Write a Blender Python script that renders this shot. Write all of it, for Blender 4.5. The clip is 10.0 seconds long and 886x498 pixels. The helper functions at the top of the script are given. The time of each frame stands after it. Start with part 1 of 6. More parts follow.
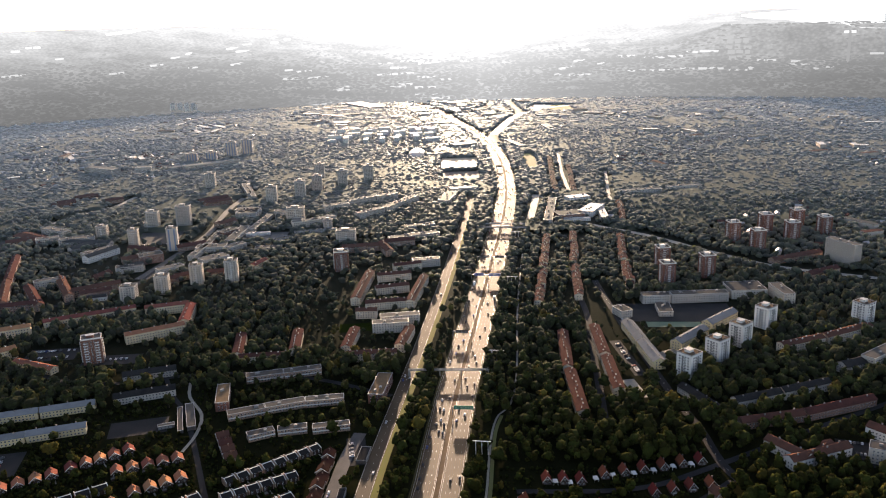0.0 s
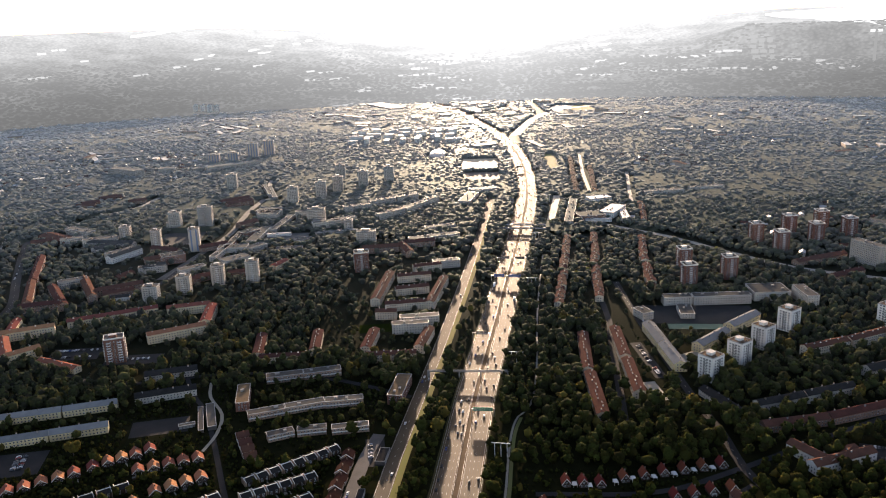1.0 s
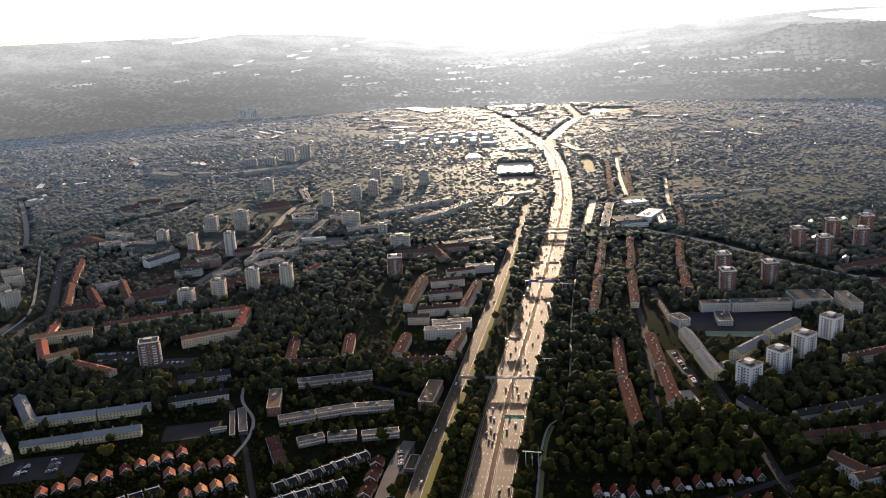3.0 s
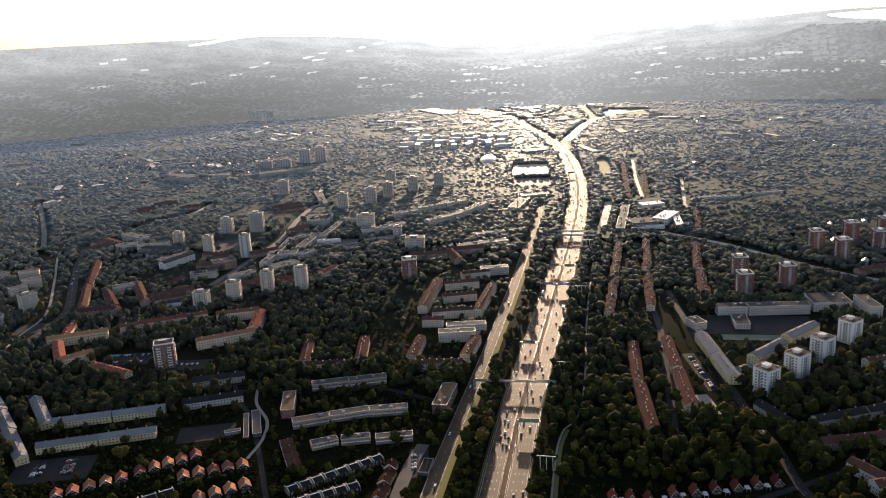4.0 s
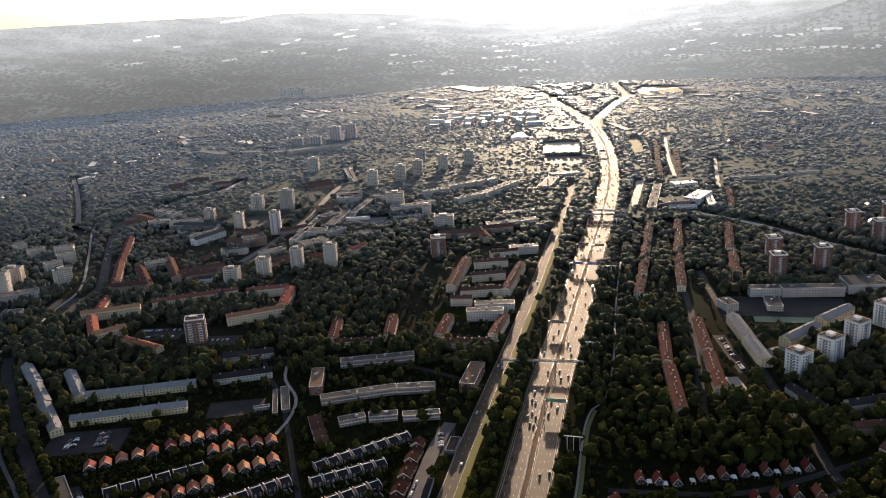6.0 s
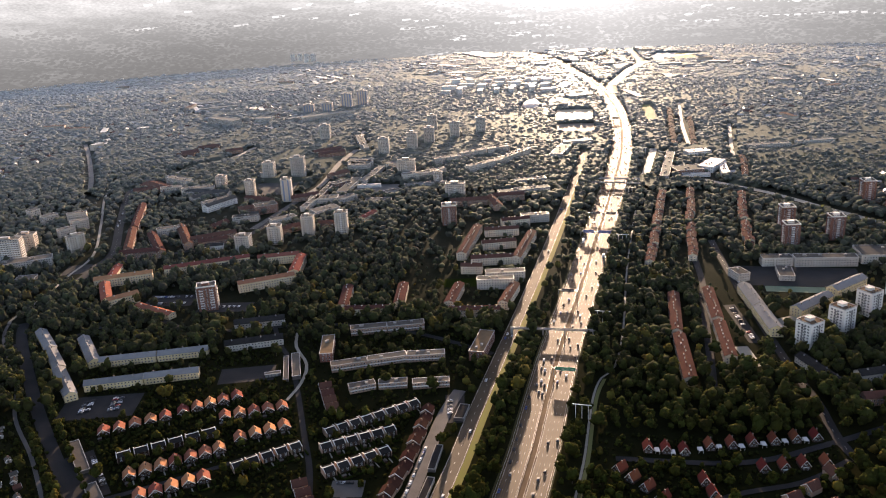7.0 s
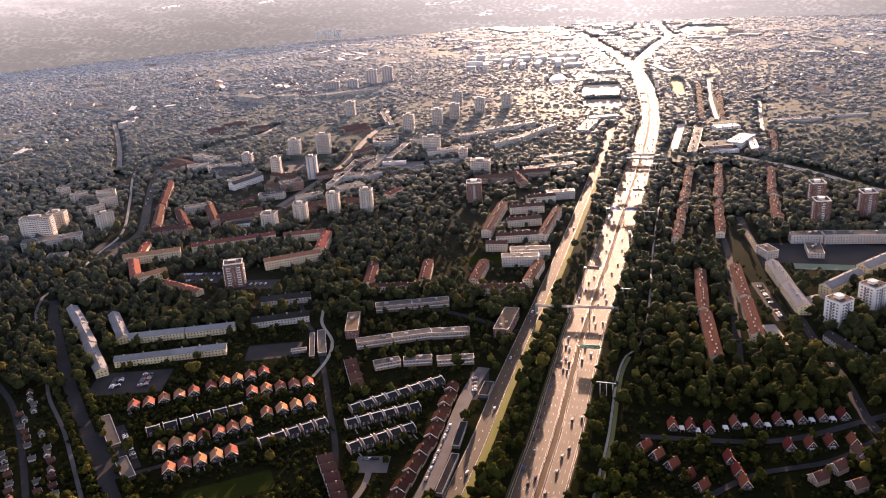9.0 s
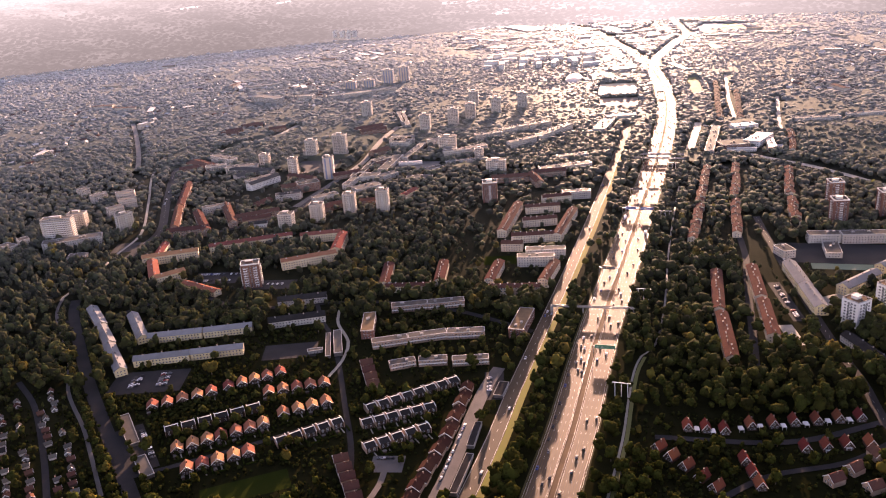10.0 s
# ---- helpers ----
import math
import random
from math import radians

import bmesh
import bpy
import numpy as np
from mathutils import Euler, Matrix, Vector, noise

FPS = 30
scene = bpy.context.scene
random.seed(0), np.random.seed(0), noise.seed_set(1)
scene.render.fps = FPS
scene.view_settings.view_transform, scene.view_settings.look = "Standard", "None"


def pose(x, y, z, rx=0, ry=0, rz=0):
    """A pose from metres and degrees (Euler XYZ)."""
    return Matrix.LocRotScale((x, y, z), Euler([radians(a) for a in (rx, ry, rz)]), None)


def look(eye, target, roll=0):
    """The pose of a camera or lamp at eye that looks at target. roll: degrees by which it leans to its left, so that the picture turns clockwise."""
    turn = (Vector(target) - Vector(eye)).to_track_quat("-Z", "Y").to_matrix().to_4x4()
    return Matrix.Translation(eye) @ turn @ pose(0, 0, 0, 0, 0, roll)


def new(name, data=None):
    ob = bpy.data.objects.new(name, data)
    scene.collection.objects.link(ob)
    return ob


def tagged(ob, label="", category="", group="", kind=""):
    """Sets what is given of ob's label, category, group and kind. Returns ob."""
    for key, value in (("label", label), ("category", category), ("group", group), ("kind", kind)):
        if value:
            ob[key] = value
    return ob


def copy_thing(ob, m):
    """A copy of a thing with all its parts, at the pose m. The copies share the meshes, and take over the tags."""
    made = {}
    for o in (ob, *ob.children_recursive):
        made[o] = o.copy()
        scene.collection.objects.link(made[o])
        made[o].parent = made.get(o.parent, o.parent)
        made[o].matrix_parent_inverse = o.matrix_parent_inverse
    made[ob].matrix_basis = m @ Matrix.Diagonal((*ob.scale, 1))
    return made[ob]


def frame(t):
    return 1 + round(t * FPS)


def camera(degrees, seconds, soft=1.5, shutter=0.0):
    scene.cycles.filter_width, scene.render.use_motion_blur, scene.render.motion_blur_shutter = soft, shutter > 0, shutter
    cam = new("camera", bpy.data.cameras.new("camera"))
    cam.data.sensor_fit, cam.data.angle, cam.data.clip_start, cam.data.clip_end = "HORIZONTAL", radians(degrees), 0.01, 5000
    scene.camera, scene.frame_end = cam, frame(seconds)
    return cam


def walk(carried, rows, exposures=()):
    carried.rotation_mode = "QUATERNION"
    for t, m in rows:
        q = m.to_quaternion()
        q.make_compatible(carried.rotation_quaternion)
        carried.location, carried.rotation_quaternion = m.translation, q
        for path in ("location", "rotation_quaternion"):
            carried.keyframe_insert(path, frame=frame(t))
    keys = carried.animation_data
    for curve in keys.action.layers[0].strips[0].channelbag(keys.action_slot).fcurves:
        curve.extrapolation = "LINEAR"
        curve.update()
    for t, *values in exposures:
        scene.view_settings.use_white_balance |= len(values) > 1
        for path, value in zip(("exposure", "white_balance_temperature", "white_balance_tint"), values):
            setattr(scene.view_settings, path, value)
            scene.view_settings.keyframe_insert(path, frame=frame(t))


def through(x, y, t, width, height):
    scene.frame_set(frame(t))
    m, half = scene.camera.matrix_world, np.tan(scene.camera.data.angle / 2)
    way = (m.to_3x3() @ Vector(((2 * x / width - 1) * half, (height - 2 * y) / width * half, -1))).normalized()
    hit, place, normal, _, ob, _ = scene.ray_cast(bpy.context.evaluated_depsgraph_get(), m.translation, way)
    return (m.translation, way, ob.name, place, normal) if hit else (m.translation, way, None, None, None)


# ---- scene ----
cam = camera(55.49, 10.0, soft=1.1)
PATH = [
    (0, (0.3, 0.1, 348.2), (-10.3, 480.8, 210.9), -1.88),
    (0.5, (0.5, -0.2, 348.3), (-15.7, 480.3, 211.1), -1.97),
    (1, (1.8, 1.2, 348.4), (-21.3, 481.6, 211.9), -2.19),
    (1.5, (3.5, 2.7, 348.6), (-26.1, 483.0, 212.8), -2.37),
    (2, (4.8, 4.7, 348.4), (-30.2, 484.8, 213.3), -2.57),
    (2.5, (6.3, 6.3, 348.0), (-34.1, 486.3, 213.8), -2.70),
    (4, (7.9, 11.4, 348.0), (-46.5, 490.5, 215.8), -3.00),
    (4.5, (8.3, 12.5, 348.3), (-50.6, 491.3, 216.7), -3.08),
    (5, (8.3, 12.7, 347.9), (-54.9, 490.9, 216.2), -3.10),
    (5.5, (8.4, 13.3, 348.0), (-59.4, 489.6, 212.1), -3.15),
    (7, (10.5, 15.6, 349.0), (-68.9, 481.8, 186.8), -3.25),
    (7.5, (11.6, 15.8, 349.6), (-70.8, 479.1, 180.5), -3.38),
    (8, (12.1, 16.0, 350.2), (-73.6, 477.0, 176.6), -3.52),
    (8.5, (12.0, 16.0, 350.1), (-77.9, 475.7, 175.3), -3.73),
    (9, (11.8, 16.2, 349.9), (-82.8, 475.1, 175.5), -3.96),
    (9.5, (12.7, 15.7, 350.9), (-86.8, 473.6, 176.4), -4.23),
    (10, (14.4, 14.5, 352.2), (-90.3, 471.3, 177.8), -4.49),
]
EXPOSURES = [(0.0, 2.15, 7200, 25), (2.5, 1.95, 7200, 25), (5.5, 1.75, 7050, 23), (7.0, 2.4, 7450, 29), (8.25, 2.55, 7550, 34), (9.3, 2.75, 8100, 50), (10.0, 2.8, 8250, 55)]
walk(cam, [(t, look(eye, target, roll)) for t, eye, target, roll in PATH], EXPOSURES)


# ---------------------------------------------------------------- sky and sun
SUN_UP, SUN_TURN = 7.6, -0.4          # degrees above the horizon; to the right of +y
world = bpy.data.worlds.new("sky")
scene.world = world
world.use_nodes = True
wn = world.node_tree.nodes
sky = wn.new("ShaderNodeTexSky")
sky.sky_type, sky.sun_disc = "NISHITA", False
sky.sun_elevation, sky.sun_rotation = radians(SUN_UP), radians(SUN_TURN)
sky.air_density, sky.dust_density, sky.ozone_density = 0.75, 1.0, 1.0
wn["Background"].inputs["Strength"].default_value = 0.092
world.node_tree.links.new(sky.outputs[0], wn["Background"].inputs["Color"])
sun = new("sun", bpy.data.lights.new("sun", "SUN"))
sun.data.energy, sun.data.angle, sun.data.color = 3.25, radians(0.6), (1.0, 0.82, 0.58)
sun.matrix_basis = look((200, 800, 600), (200 - math.sin(radians(SUN_TURN)) * 100, 800 - math.cos(radians(SUN_TURN)) * 100, 600 - math.tan(radians(SUN_UP)) * 100))


# ---------------------------------------------------------------- materials
M = {}


def mat(name, a, b=None, rough=0.8, scale=0.2, fine=3.0, bump=0.0, metal=0.0, spec=0.5, vary=0.0, through=0.0, stretch=(1, 1, 1), space="Object", island=False, haze_gloss=0.0):
    """A surface of two colours mixed by coarse and fine noise (scale per metre), varied from object to object."""
    m = bpy.data.materials.new(name)
    m.use_nodes = True
    nt, nodes = m.node_tree, m.node_tree.nodes
    bsdf = nodes["Principled BSDF"]
    b = b or tuple(c * 0.7 for c in a)
    coord, mapping = nodes.new("ShaderNodeTexCoord"), nodes.new("ShaderNodeMapping")
    mapping.inputs["Scale"].default_value = stretch
    nt.links.new(coord.outputs[space], mapping.inputs["Vector"])
    if space == "Object":
        geo = nodes.new("ShaderNodeNewGeometry")
        if name in ("ground", "asphalt_light", "asphalt_side"):
            nt.links.new(geo.outputs["Position"], mapping.inputs["Vector"])
    n1, n2 = nodes.new("ShaderNodeTexNoise"), nodes.new("ShaderNodeTexNoise")
    n1.inputs["Scale"].default_value, n1.inputs["Detail"].default_value = scale, 5
    n2.inputs["Scale"].default_value, n2.inputs["Detail"].default_value = fine, 2
    for n in (n1, n2):
        nt.links.new(mapping.outputs[0], n.inputs["Vector"])
    add = nodes.new("ShaderNodeMath")
    add.operation = "MULTIPLY_ADD"
    nt.links.new(n2.outputs["Fac"], add.inputs[0])
    add.inputs[1].default_value = 0.5
    nt.links.new(n1.outputs["Fac"], add.inputs[2])
    ramp = nodes.new("ShaderNodeMapRange")
    ramp.inputs["From Min"].default_value, ramp.inputs["From Max"].default_value = 0.5, 1.0
    nt.links.new(add.outputs[0], ramp.inputs["Value"])
    mix = nodes.new("ShaderNodeMix")
    mix.data_type = "RGBA"
    mix.inputs["A"].default_value, mix.inputs["B"].default_value = (*a, 1), (*b, 1)
    nt.links.new(ramp.outputs[0], mix.inputs["Factor"])
    colour = mix.outputs["Result"]
    if vary:
        if island:
            info = nodes.new("ShaderNodeNewGeometry")
            rnd = info.outputs["Random Per Island"]
        else:
            info = nodes.new("ShaderNodeObjectInfo")
            rnd = info.outputs["Random"]
        span = nodes.new("ShaderNodeMapRange")
        span.inputs["To Min"].default_value, span.inputs["To Max"].default_value = 1 - vary, 1 + vary
        nt.links.new(rnd, span.inputs["Value"])
        hue = nodes.new("ShaderNodeMapRange")
        hue.inputs["To Min"].default_value, hue.inputs["To Max"].default_value = 0.5 - vary * 0.06, 0.5 + vary * 0.06
        nt.links.new(rnd, hue.inputs["Value"])
        hsv = nodes.new("ShaderNodeHueSaturation")
        nt.links.new(span.outputs[0], hsv.inputs["Value"])
        nt.links.new(hue.outputs[0], hsv.inputs["Hue"])
        nt.links.new(colour, hsv.inputs["Color"])
        colour = hsv.outputs[0]
    nt.links.new(colour, bsdf.inputs["Base Color"])
    bsdf.inputs["Roughness"].default_value, bsdf.inputs["Metallic"].default_value = rough, metal
    bsdf.inputs["Specular IOR Level"].default_value = spec
    if bump:
        bm = nodes.new("ShaderNodeBump")
        bm.inputs["Strength"].default_value, bm.inputs["Distance"].default_value = bump, 0.05
        nt.links.new(n2.outputs["Fac"], bm.inputs["Height"])
        nt.links.new(bm.outputs[0], bsdf.inputs["Normal"])
    if through:
        tr, ms = nodes.new("ShaderNodeBsdfTranslucent"), nodes.new("ShaderNodeMixShader")
        nt.links.new(colour, tr.inputs["Color"])
        ms.inputs[0].default_value = through
        nt.links.new(bsdf.outputs[0], ms.inputs[1])
        nt.links.new(tr.outputs[0], ms.inputs[2])
        nt.links.new(ms.outputs[0], nodes["Material Output"].inputs["Surface"])
    if haze_gloss:
        # haze put in as rough shine of low sky and sun, more at flat views
        # every face is treated as level, whatever way it points
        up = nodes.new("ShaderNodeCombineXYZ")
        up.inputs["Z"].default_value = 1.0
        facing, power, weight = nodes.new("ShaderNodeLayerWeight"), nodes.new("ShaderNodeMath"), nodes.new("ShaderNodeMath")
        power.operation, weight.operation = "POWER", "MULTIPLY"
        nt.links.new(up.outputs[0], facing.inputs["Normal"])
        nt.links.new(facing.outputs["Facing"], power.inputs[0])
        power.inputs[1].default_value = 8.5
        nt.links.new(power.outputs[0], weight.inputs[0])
        weight.inputs[1].default_value = haze_gloss
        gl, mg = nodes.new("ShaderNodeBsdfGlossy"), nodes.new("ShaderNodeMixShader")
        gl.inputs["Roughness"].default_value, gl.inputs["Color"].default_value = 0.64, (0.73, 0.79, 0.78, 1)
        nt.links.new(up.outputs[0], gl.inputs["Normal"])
        haze_sheen, both = nodes.new("ShaderNodeBsdfSheen"), nodes.new("ShaderNodeMixShader")
        haze_sheen.inputs["Roughness"].default_value, haze_sheen.inputs["Color"].default_value = 0.6, (0.9, 0.88, 0.82, 1)
        nt.links.new(up.outputs[0], haze_sheen.inputs["Normal"])
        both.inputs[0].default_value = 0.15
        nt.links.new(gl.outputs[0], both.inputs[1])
        nt.links.new(haze_sheen.outputs[0], both.inputs[2])
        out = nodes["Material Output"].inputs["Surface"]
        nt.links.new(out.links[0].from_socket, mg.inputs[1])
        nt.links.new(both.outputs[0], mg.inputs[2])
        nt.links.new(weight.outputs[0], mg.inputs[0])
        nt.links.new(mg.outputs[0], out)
    M[name] = m
    return m


mat("ground", (0.007, 0.0085, 0.003), (0.015, 0.0145, 0.006), 0.95, 0.012, 0.25, 0.3, spec=0.0, haze_gloss=0.4)
mat("asphalt", (0.02, 0.02, 0.021), (0.034, 0.032, 0.031), 0.95, 0.05, 1.5, 0.2, spec=0.05, haze_gloss=0.6)
mat("asphalt_worn", (0.075, 0.07, 0.066), (0.11, 0.102, 0.094), 0.9, 0.06, 1.2, 0.2, spec=0.1, haze_gloss=0.7)
mat("lawn_mid", (0.1, 0.12, 0.035), (0.15, 0.14, 0.06), 0.9, 0.03, 1, 0.3, spec=0.1)
mat("asphalt_light", (0.066, 0.045, 0.024), (0.094, 0.065, 0.036), 0.8, 0.03, 1.2, 0.15, spec=0.12)
mat("asphalt_side", (0.056, 0.042, 0.026), (0.08, 0.06, 0.039), 0.8, 0.03, 1.0, 0.15, spec=0.12)
mat("paint", (0.5, 0.49, 0.45), (0.36, 0.35, 0.32), 0.6, 0.5, 4)
mat("tyre_worn", (0.034, 0.023, 0.013), (0.055, 0.038, 0.022), 0.7, 0.05, 1.5, spec=0.3)
mat("median", (0.06, 0.036, 0.018), (0.1, 0.062, 0.03), 0.9, 0.08, 2, 0.3, spec=0.1)
mat("verge", (0.06, 0.045, 0.02), (0.04, 0.045, 0.015), 0.9, 0.06, 2, 0.3, spec=0.1)
mat("verge_green", (0.13, 0.14, 0.02), (0.15, 0.125, 0.03), 0.9, 0.06, 2, 0.3, spec=0.1)
mat("gravel", (0.26, 0.24, 0.2), (0.19, 0.175, 0.14), 0.8, 0.2, 3, 0.3, spec=0.3, haze_gloss=0.8)
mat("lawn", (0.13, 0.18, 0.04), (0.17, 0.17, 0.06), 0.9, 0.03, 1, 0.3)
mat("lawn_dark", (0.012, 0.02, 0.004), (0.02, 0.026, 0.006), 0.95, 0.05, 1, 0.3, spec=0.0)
mat("sand", (0.5, 0.42, 0.28), (0.42, 0.35, 0.23), 0.7, 0.05, 1, 0.1)
mat("sand_dark", (0.17, 0.145, 0.11), (0.13, 0.11, 0.085), 0.8, 0.05, 1, 0.1)
mat("court", (0.04, 0.1, 0.06), (0.05, 0.12, 0.075), 0.8, 0.1, 2)
mat("steel", (0.4, 0.4, 0.4), (0.28, 0.27, 0.26), 0.45, 1, 6, metal=0.8)
mat("concrete", (0.27, 0.255, 0.235), (0.18, 0.17, 0.16), 0.85, 0.2, 3, 0.2)
WALLS = {
    "yellow_render": ((0.68, 0.54, 0.31), (0.55, 0.44, 0.26)),
    "cream_render": ((0.6, 0.49, 0.36), (0.48, 0.4, 0.31)),
    "pale_render": ((0.52, 0.45, 0.37), (0.41, 0.35, 0.29)),
    "ochre_render": ((0.72, 0.57, 0.37), (0.58, 0.46, 0.3)),
    "rust_render": ((0.28, 0.16, 0.12), (0.21, 0.13, 0.1)),
    "white_render": ((0.72, 0.69, 0.64), (0.58, 0.55, 0.51)),
    "grey_render": ((0.46, 0.42, 0.37), (0.35, 0.32, 0.28)),
    "red_brick": ((0.21, 0.1, 0.073), (0.15, 0.076, 0.058)),
    "brown_render": ((0.36, 0.24, 0.17), (0.28, 0.19, 0.14)),
    "dark_wood": ((0.075, 0.045, 0.032), (0.05, 0.032, 0.025)),
    "blue_panel": ((0.2, 0.26, 0.36), (0.16, 0.2, 0.28)),
}
for key, (a, b) in WALLS.items():
    mat(key, a, b, 0.9, 0.12, 2.5, 0.15, vary=0.1, stretch=(1, 1, 0.35), spec=0.1)
ROOFS = {     # two colours, roughness
    "orange_tile": ((0.29, 0.115, 0.072), (0.19, 0.078, 0.052), 0.9),
    "red_tile": ((0.11, 0.048, 0.036), (0.068, 0.034, 0.027), 0.95),
    "brown_tile": ((0.06, 0.026, 0.019), (0.037, 0.019, 0.015), 0.95),
    "bright_red_tile": ((0.16, 0.036, 0.026), (0.1, 0.03, 0.022), 0.8),
    "grey_sheet": ((0.15, 0.152, 0.155), (0.2, 0.2, 0.197), 0.75),
    "dark_felt": ((0.018, 0.017, 0.017), (0.034, 0.031, 0.029), 0.9),
    "pale_felt": ((0.11, 0.096, 0.082), (0.075, 0.068, 0.06), 0.85),
    "grey_felt": ((0.07, 0.062, 0.055), (0.045, 0.041, 0.038), 0.9),
    "tan_felt": ((0.17, 0.11, 0.065), (0.1, 0.068, 0.045), 0.85),
    "sheet_white": ((0.36, 0.35, 0.33), (0.26, 0.25, 0.24), 0.5),
}
for key, (a, b, r) in ROOFS.items():
    mat(key, a, b, r, 0.15, 2.0, 0.3, vary=0.4 if key in ("orange_tile", "bright_red_tile") else 0.15, spec=0.4 if r < 0.65 else 0.0, haze_gloss=0.3 if "tile" in key else 0.8)
mat("pane", (0.03, 0.035, 0.042), (0.055, 0.06, 0.066), 0.08, 0.3, 2, spec=0.8)
mat("frame_white", (0.7, 0.69, 0.66), (0.58, 0.57, 0.54), 0.6, 1, 5)
mat("trim_dark", (0.06, 0.05, 0.045), (0.09, 0.075, 0.065), 0.7, 0.5, 4)
mat("sign_green", (0.015, 0.16, 0.09), (0.02, 0.19, 0.11), 0.5, 0.5, 4)
mat("sign_blue", (0.03, 0.07, 0.22), (0.04, 0.09, 0.26), 0.5, 0.5, 4)
mat("bark", (0.07, 0.05, 0.035), (0.11, 0.085, 0.06), 0.95, 1, 6, 0.5)
mat("leaf", (0.025, 0.029, 0.006), (0.052, 0.053, 0.012), 0.8, 0.05, 0.8, 0, vary=0.5, through=0.45, spec=0.0, island=True, haze_gloss=1.45)
# for the added sheet that pales the gaps in the far woods
mat("undergrowth", (0.018, 0.026, 0.01), (0.034, 0.042, 0.016), 0.9, 0.03, 0.2, 0, through=0.3, spec=0.0, haze_gloss=0.74)
mat("hedge", (0.016, 0.019, 0.006), (0.03, 0.032, 0.01), 0.9, 0.1, 0.8, 0, vary=0.4, through=0.3, island=True, spec=0.0)
mat("leaf_autumn", (0.11, 0.08, 0.018), (0.09, 0.08, 0.02), 0.65, 0.05, 0.8, 0, vary=0.3, through=0.4, island=True, spec=0.0, haze_gloss=0.8)
mat("rubber", (0.02, 0.02, 0.02), (0.03, 0.03, 0.03), 0.9, 2, 9)
CAR_PAINT = []
for key, c in (("paint_white", (0.75, 0.75, 0.74)), ("paint_silver", (0.45, 0.46, 0.47)), ("paint_grey", (0.12, 0.125, 0.13)), ("paint_black", (0.02, 0.02, 0.022)), ("paint_red", (0.3, 0.03, 0.025)), ("paint_blue", (0.03, 0.06, 0.2))):
    CAR_PAINT.append((key.split("_")[1], mat(key, c, tuple(v * 0.85 for v in c), 0.55, 0.5, 5, spec=0.15)))


def haze_hills(name, factor, plain=False):
    """The far backdrop: haze before woods or roofs painted as emission, brightest under the sun and towards the rim."""
    m = bpy.data.materials.new(name)
    m.use_nodes = True
    nt, nodes = m.node_tree, m.node_tree.nodes
    nodes.remove(nodes["Principled BSDF"])

    def node(kind, *inputs, **props):
        n = nodes.new("ShaderNode" + kind)
        for k, v in props.items():
            if k == "operation":
                n.operation = v
            elif k == "data_type":
                n.data_type = v
        for key, v in inputs:
            if hasattr(v, "is_linked"):
                nt.links.new(v, n.inputs[key])
            else:
                n.inputs[key].default_value = v
        return n

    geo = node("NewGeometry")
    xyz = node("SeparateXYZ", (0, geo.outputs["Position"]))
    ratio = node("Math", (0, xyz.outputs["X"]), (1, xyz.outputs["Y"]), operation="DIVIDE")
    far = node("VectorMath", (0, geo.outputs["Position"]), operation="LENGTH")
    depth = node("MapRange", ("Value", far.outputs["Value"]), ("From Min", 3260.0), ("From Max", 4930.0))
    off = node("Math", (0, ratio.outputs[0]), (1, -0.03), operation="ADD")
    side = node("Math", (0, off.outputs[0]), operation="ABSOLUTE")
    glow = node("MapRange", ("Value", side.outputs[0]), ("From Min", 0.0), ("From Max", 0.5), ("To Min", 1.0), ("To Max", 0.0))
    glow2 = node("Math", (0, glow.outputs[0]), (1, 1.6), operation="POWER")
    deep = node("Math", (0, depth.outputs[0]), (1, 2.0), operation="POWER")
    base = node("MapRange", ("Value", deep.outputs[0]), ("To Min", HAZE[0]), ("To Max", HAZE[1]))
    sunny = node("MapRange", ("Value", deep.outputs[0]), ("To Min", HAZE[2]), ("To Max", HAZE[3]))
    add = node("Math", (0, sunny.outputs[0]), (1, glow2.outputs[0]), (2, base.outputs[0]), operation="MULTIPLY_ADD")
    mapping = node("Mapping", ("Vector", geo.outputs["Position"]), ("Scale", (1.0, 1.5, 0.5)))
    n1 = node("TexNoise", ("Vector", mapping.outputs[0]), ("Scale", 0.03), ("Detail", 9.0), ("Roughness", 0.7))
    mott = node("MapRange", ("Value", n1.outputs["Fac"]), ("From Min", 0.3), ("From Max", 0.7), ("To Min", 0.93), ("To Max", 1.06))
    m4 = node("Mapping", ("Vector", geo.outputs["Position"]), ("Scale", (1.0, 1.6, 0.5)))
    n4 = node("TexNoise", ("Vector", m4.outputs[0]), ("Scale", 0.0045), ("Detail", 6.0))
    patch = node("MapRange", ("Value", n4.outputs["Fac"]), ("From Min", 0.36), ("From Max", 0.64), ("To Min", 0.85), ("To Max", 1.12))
    # tree crowns drawn into the glow, paler middles and darker gaps
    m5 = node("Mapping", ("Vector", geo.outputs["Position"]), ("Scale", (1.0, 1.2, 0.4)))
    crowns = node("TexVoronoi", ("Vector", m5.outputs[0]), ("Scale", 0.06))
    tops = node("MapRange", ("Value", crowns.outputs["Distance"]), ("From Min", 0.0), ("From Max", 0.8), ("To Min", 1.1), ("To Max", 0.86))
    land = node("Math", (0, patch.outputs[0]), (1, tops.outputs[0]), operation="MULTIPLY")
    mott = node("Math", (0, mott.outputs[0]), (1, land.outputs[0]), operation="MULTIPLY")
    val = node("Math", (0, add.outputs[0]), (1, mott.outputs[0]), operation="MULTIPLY")
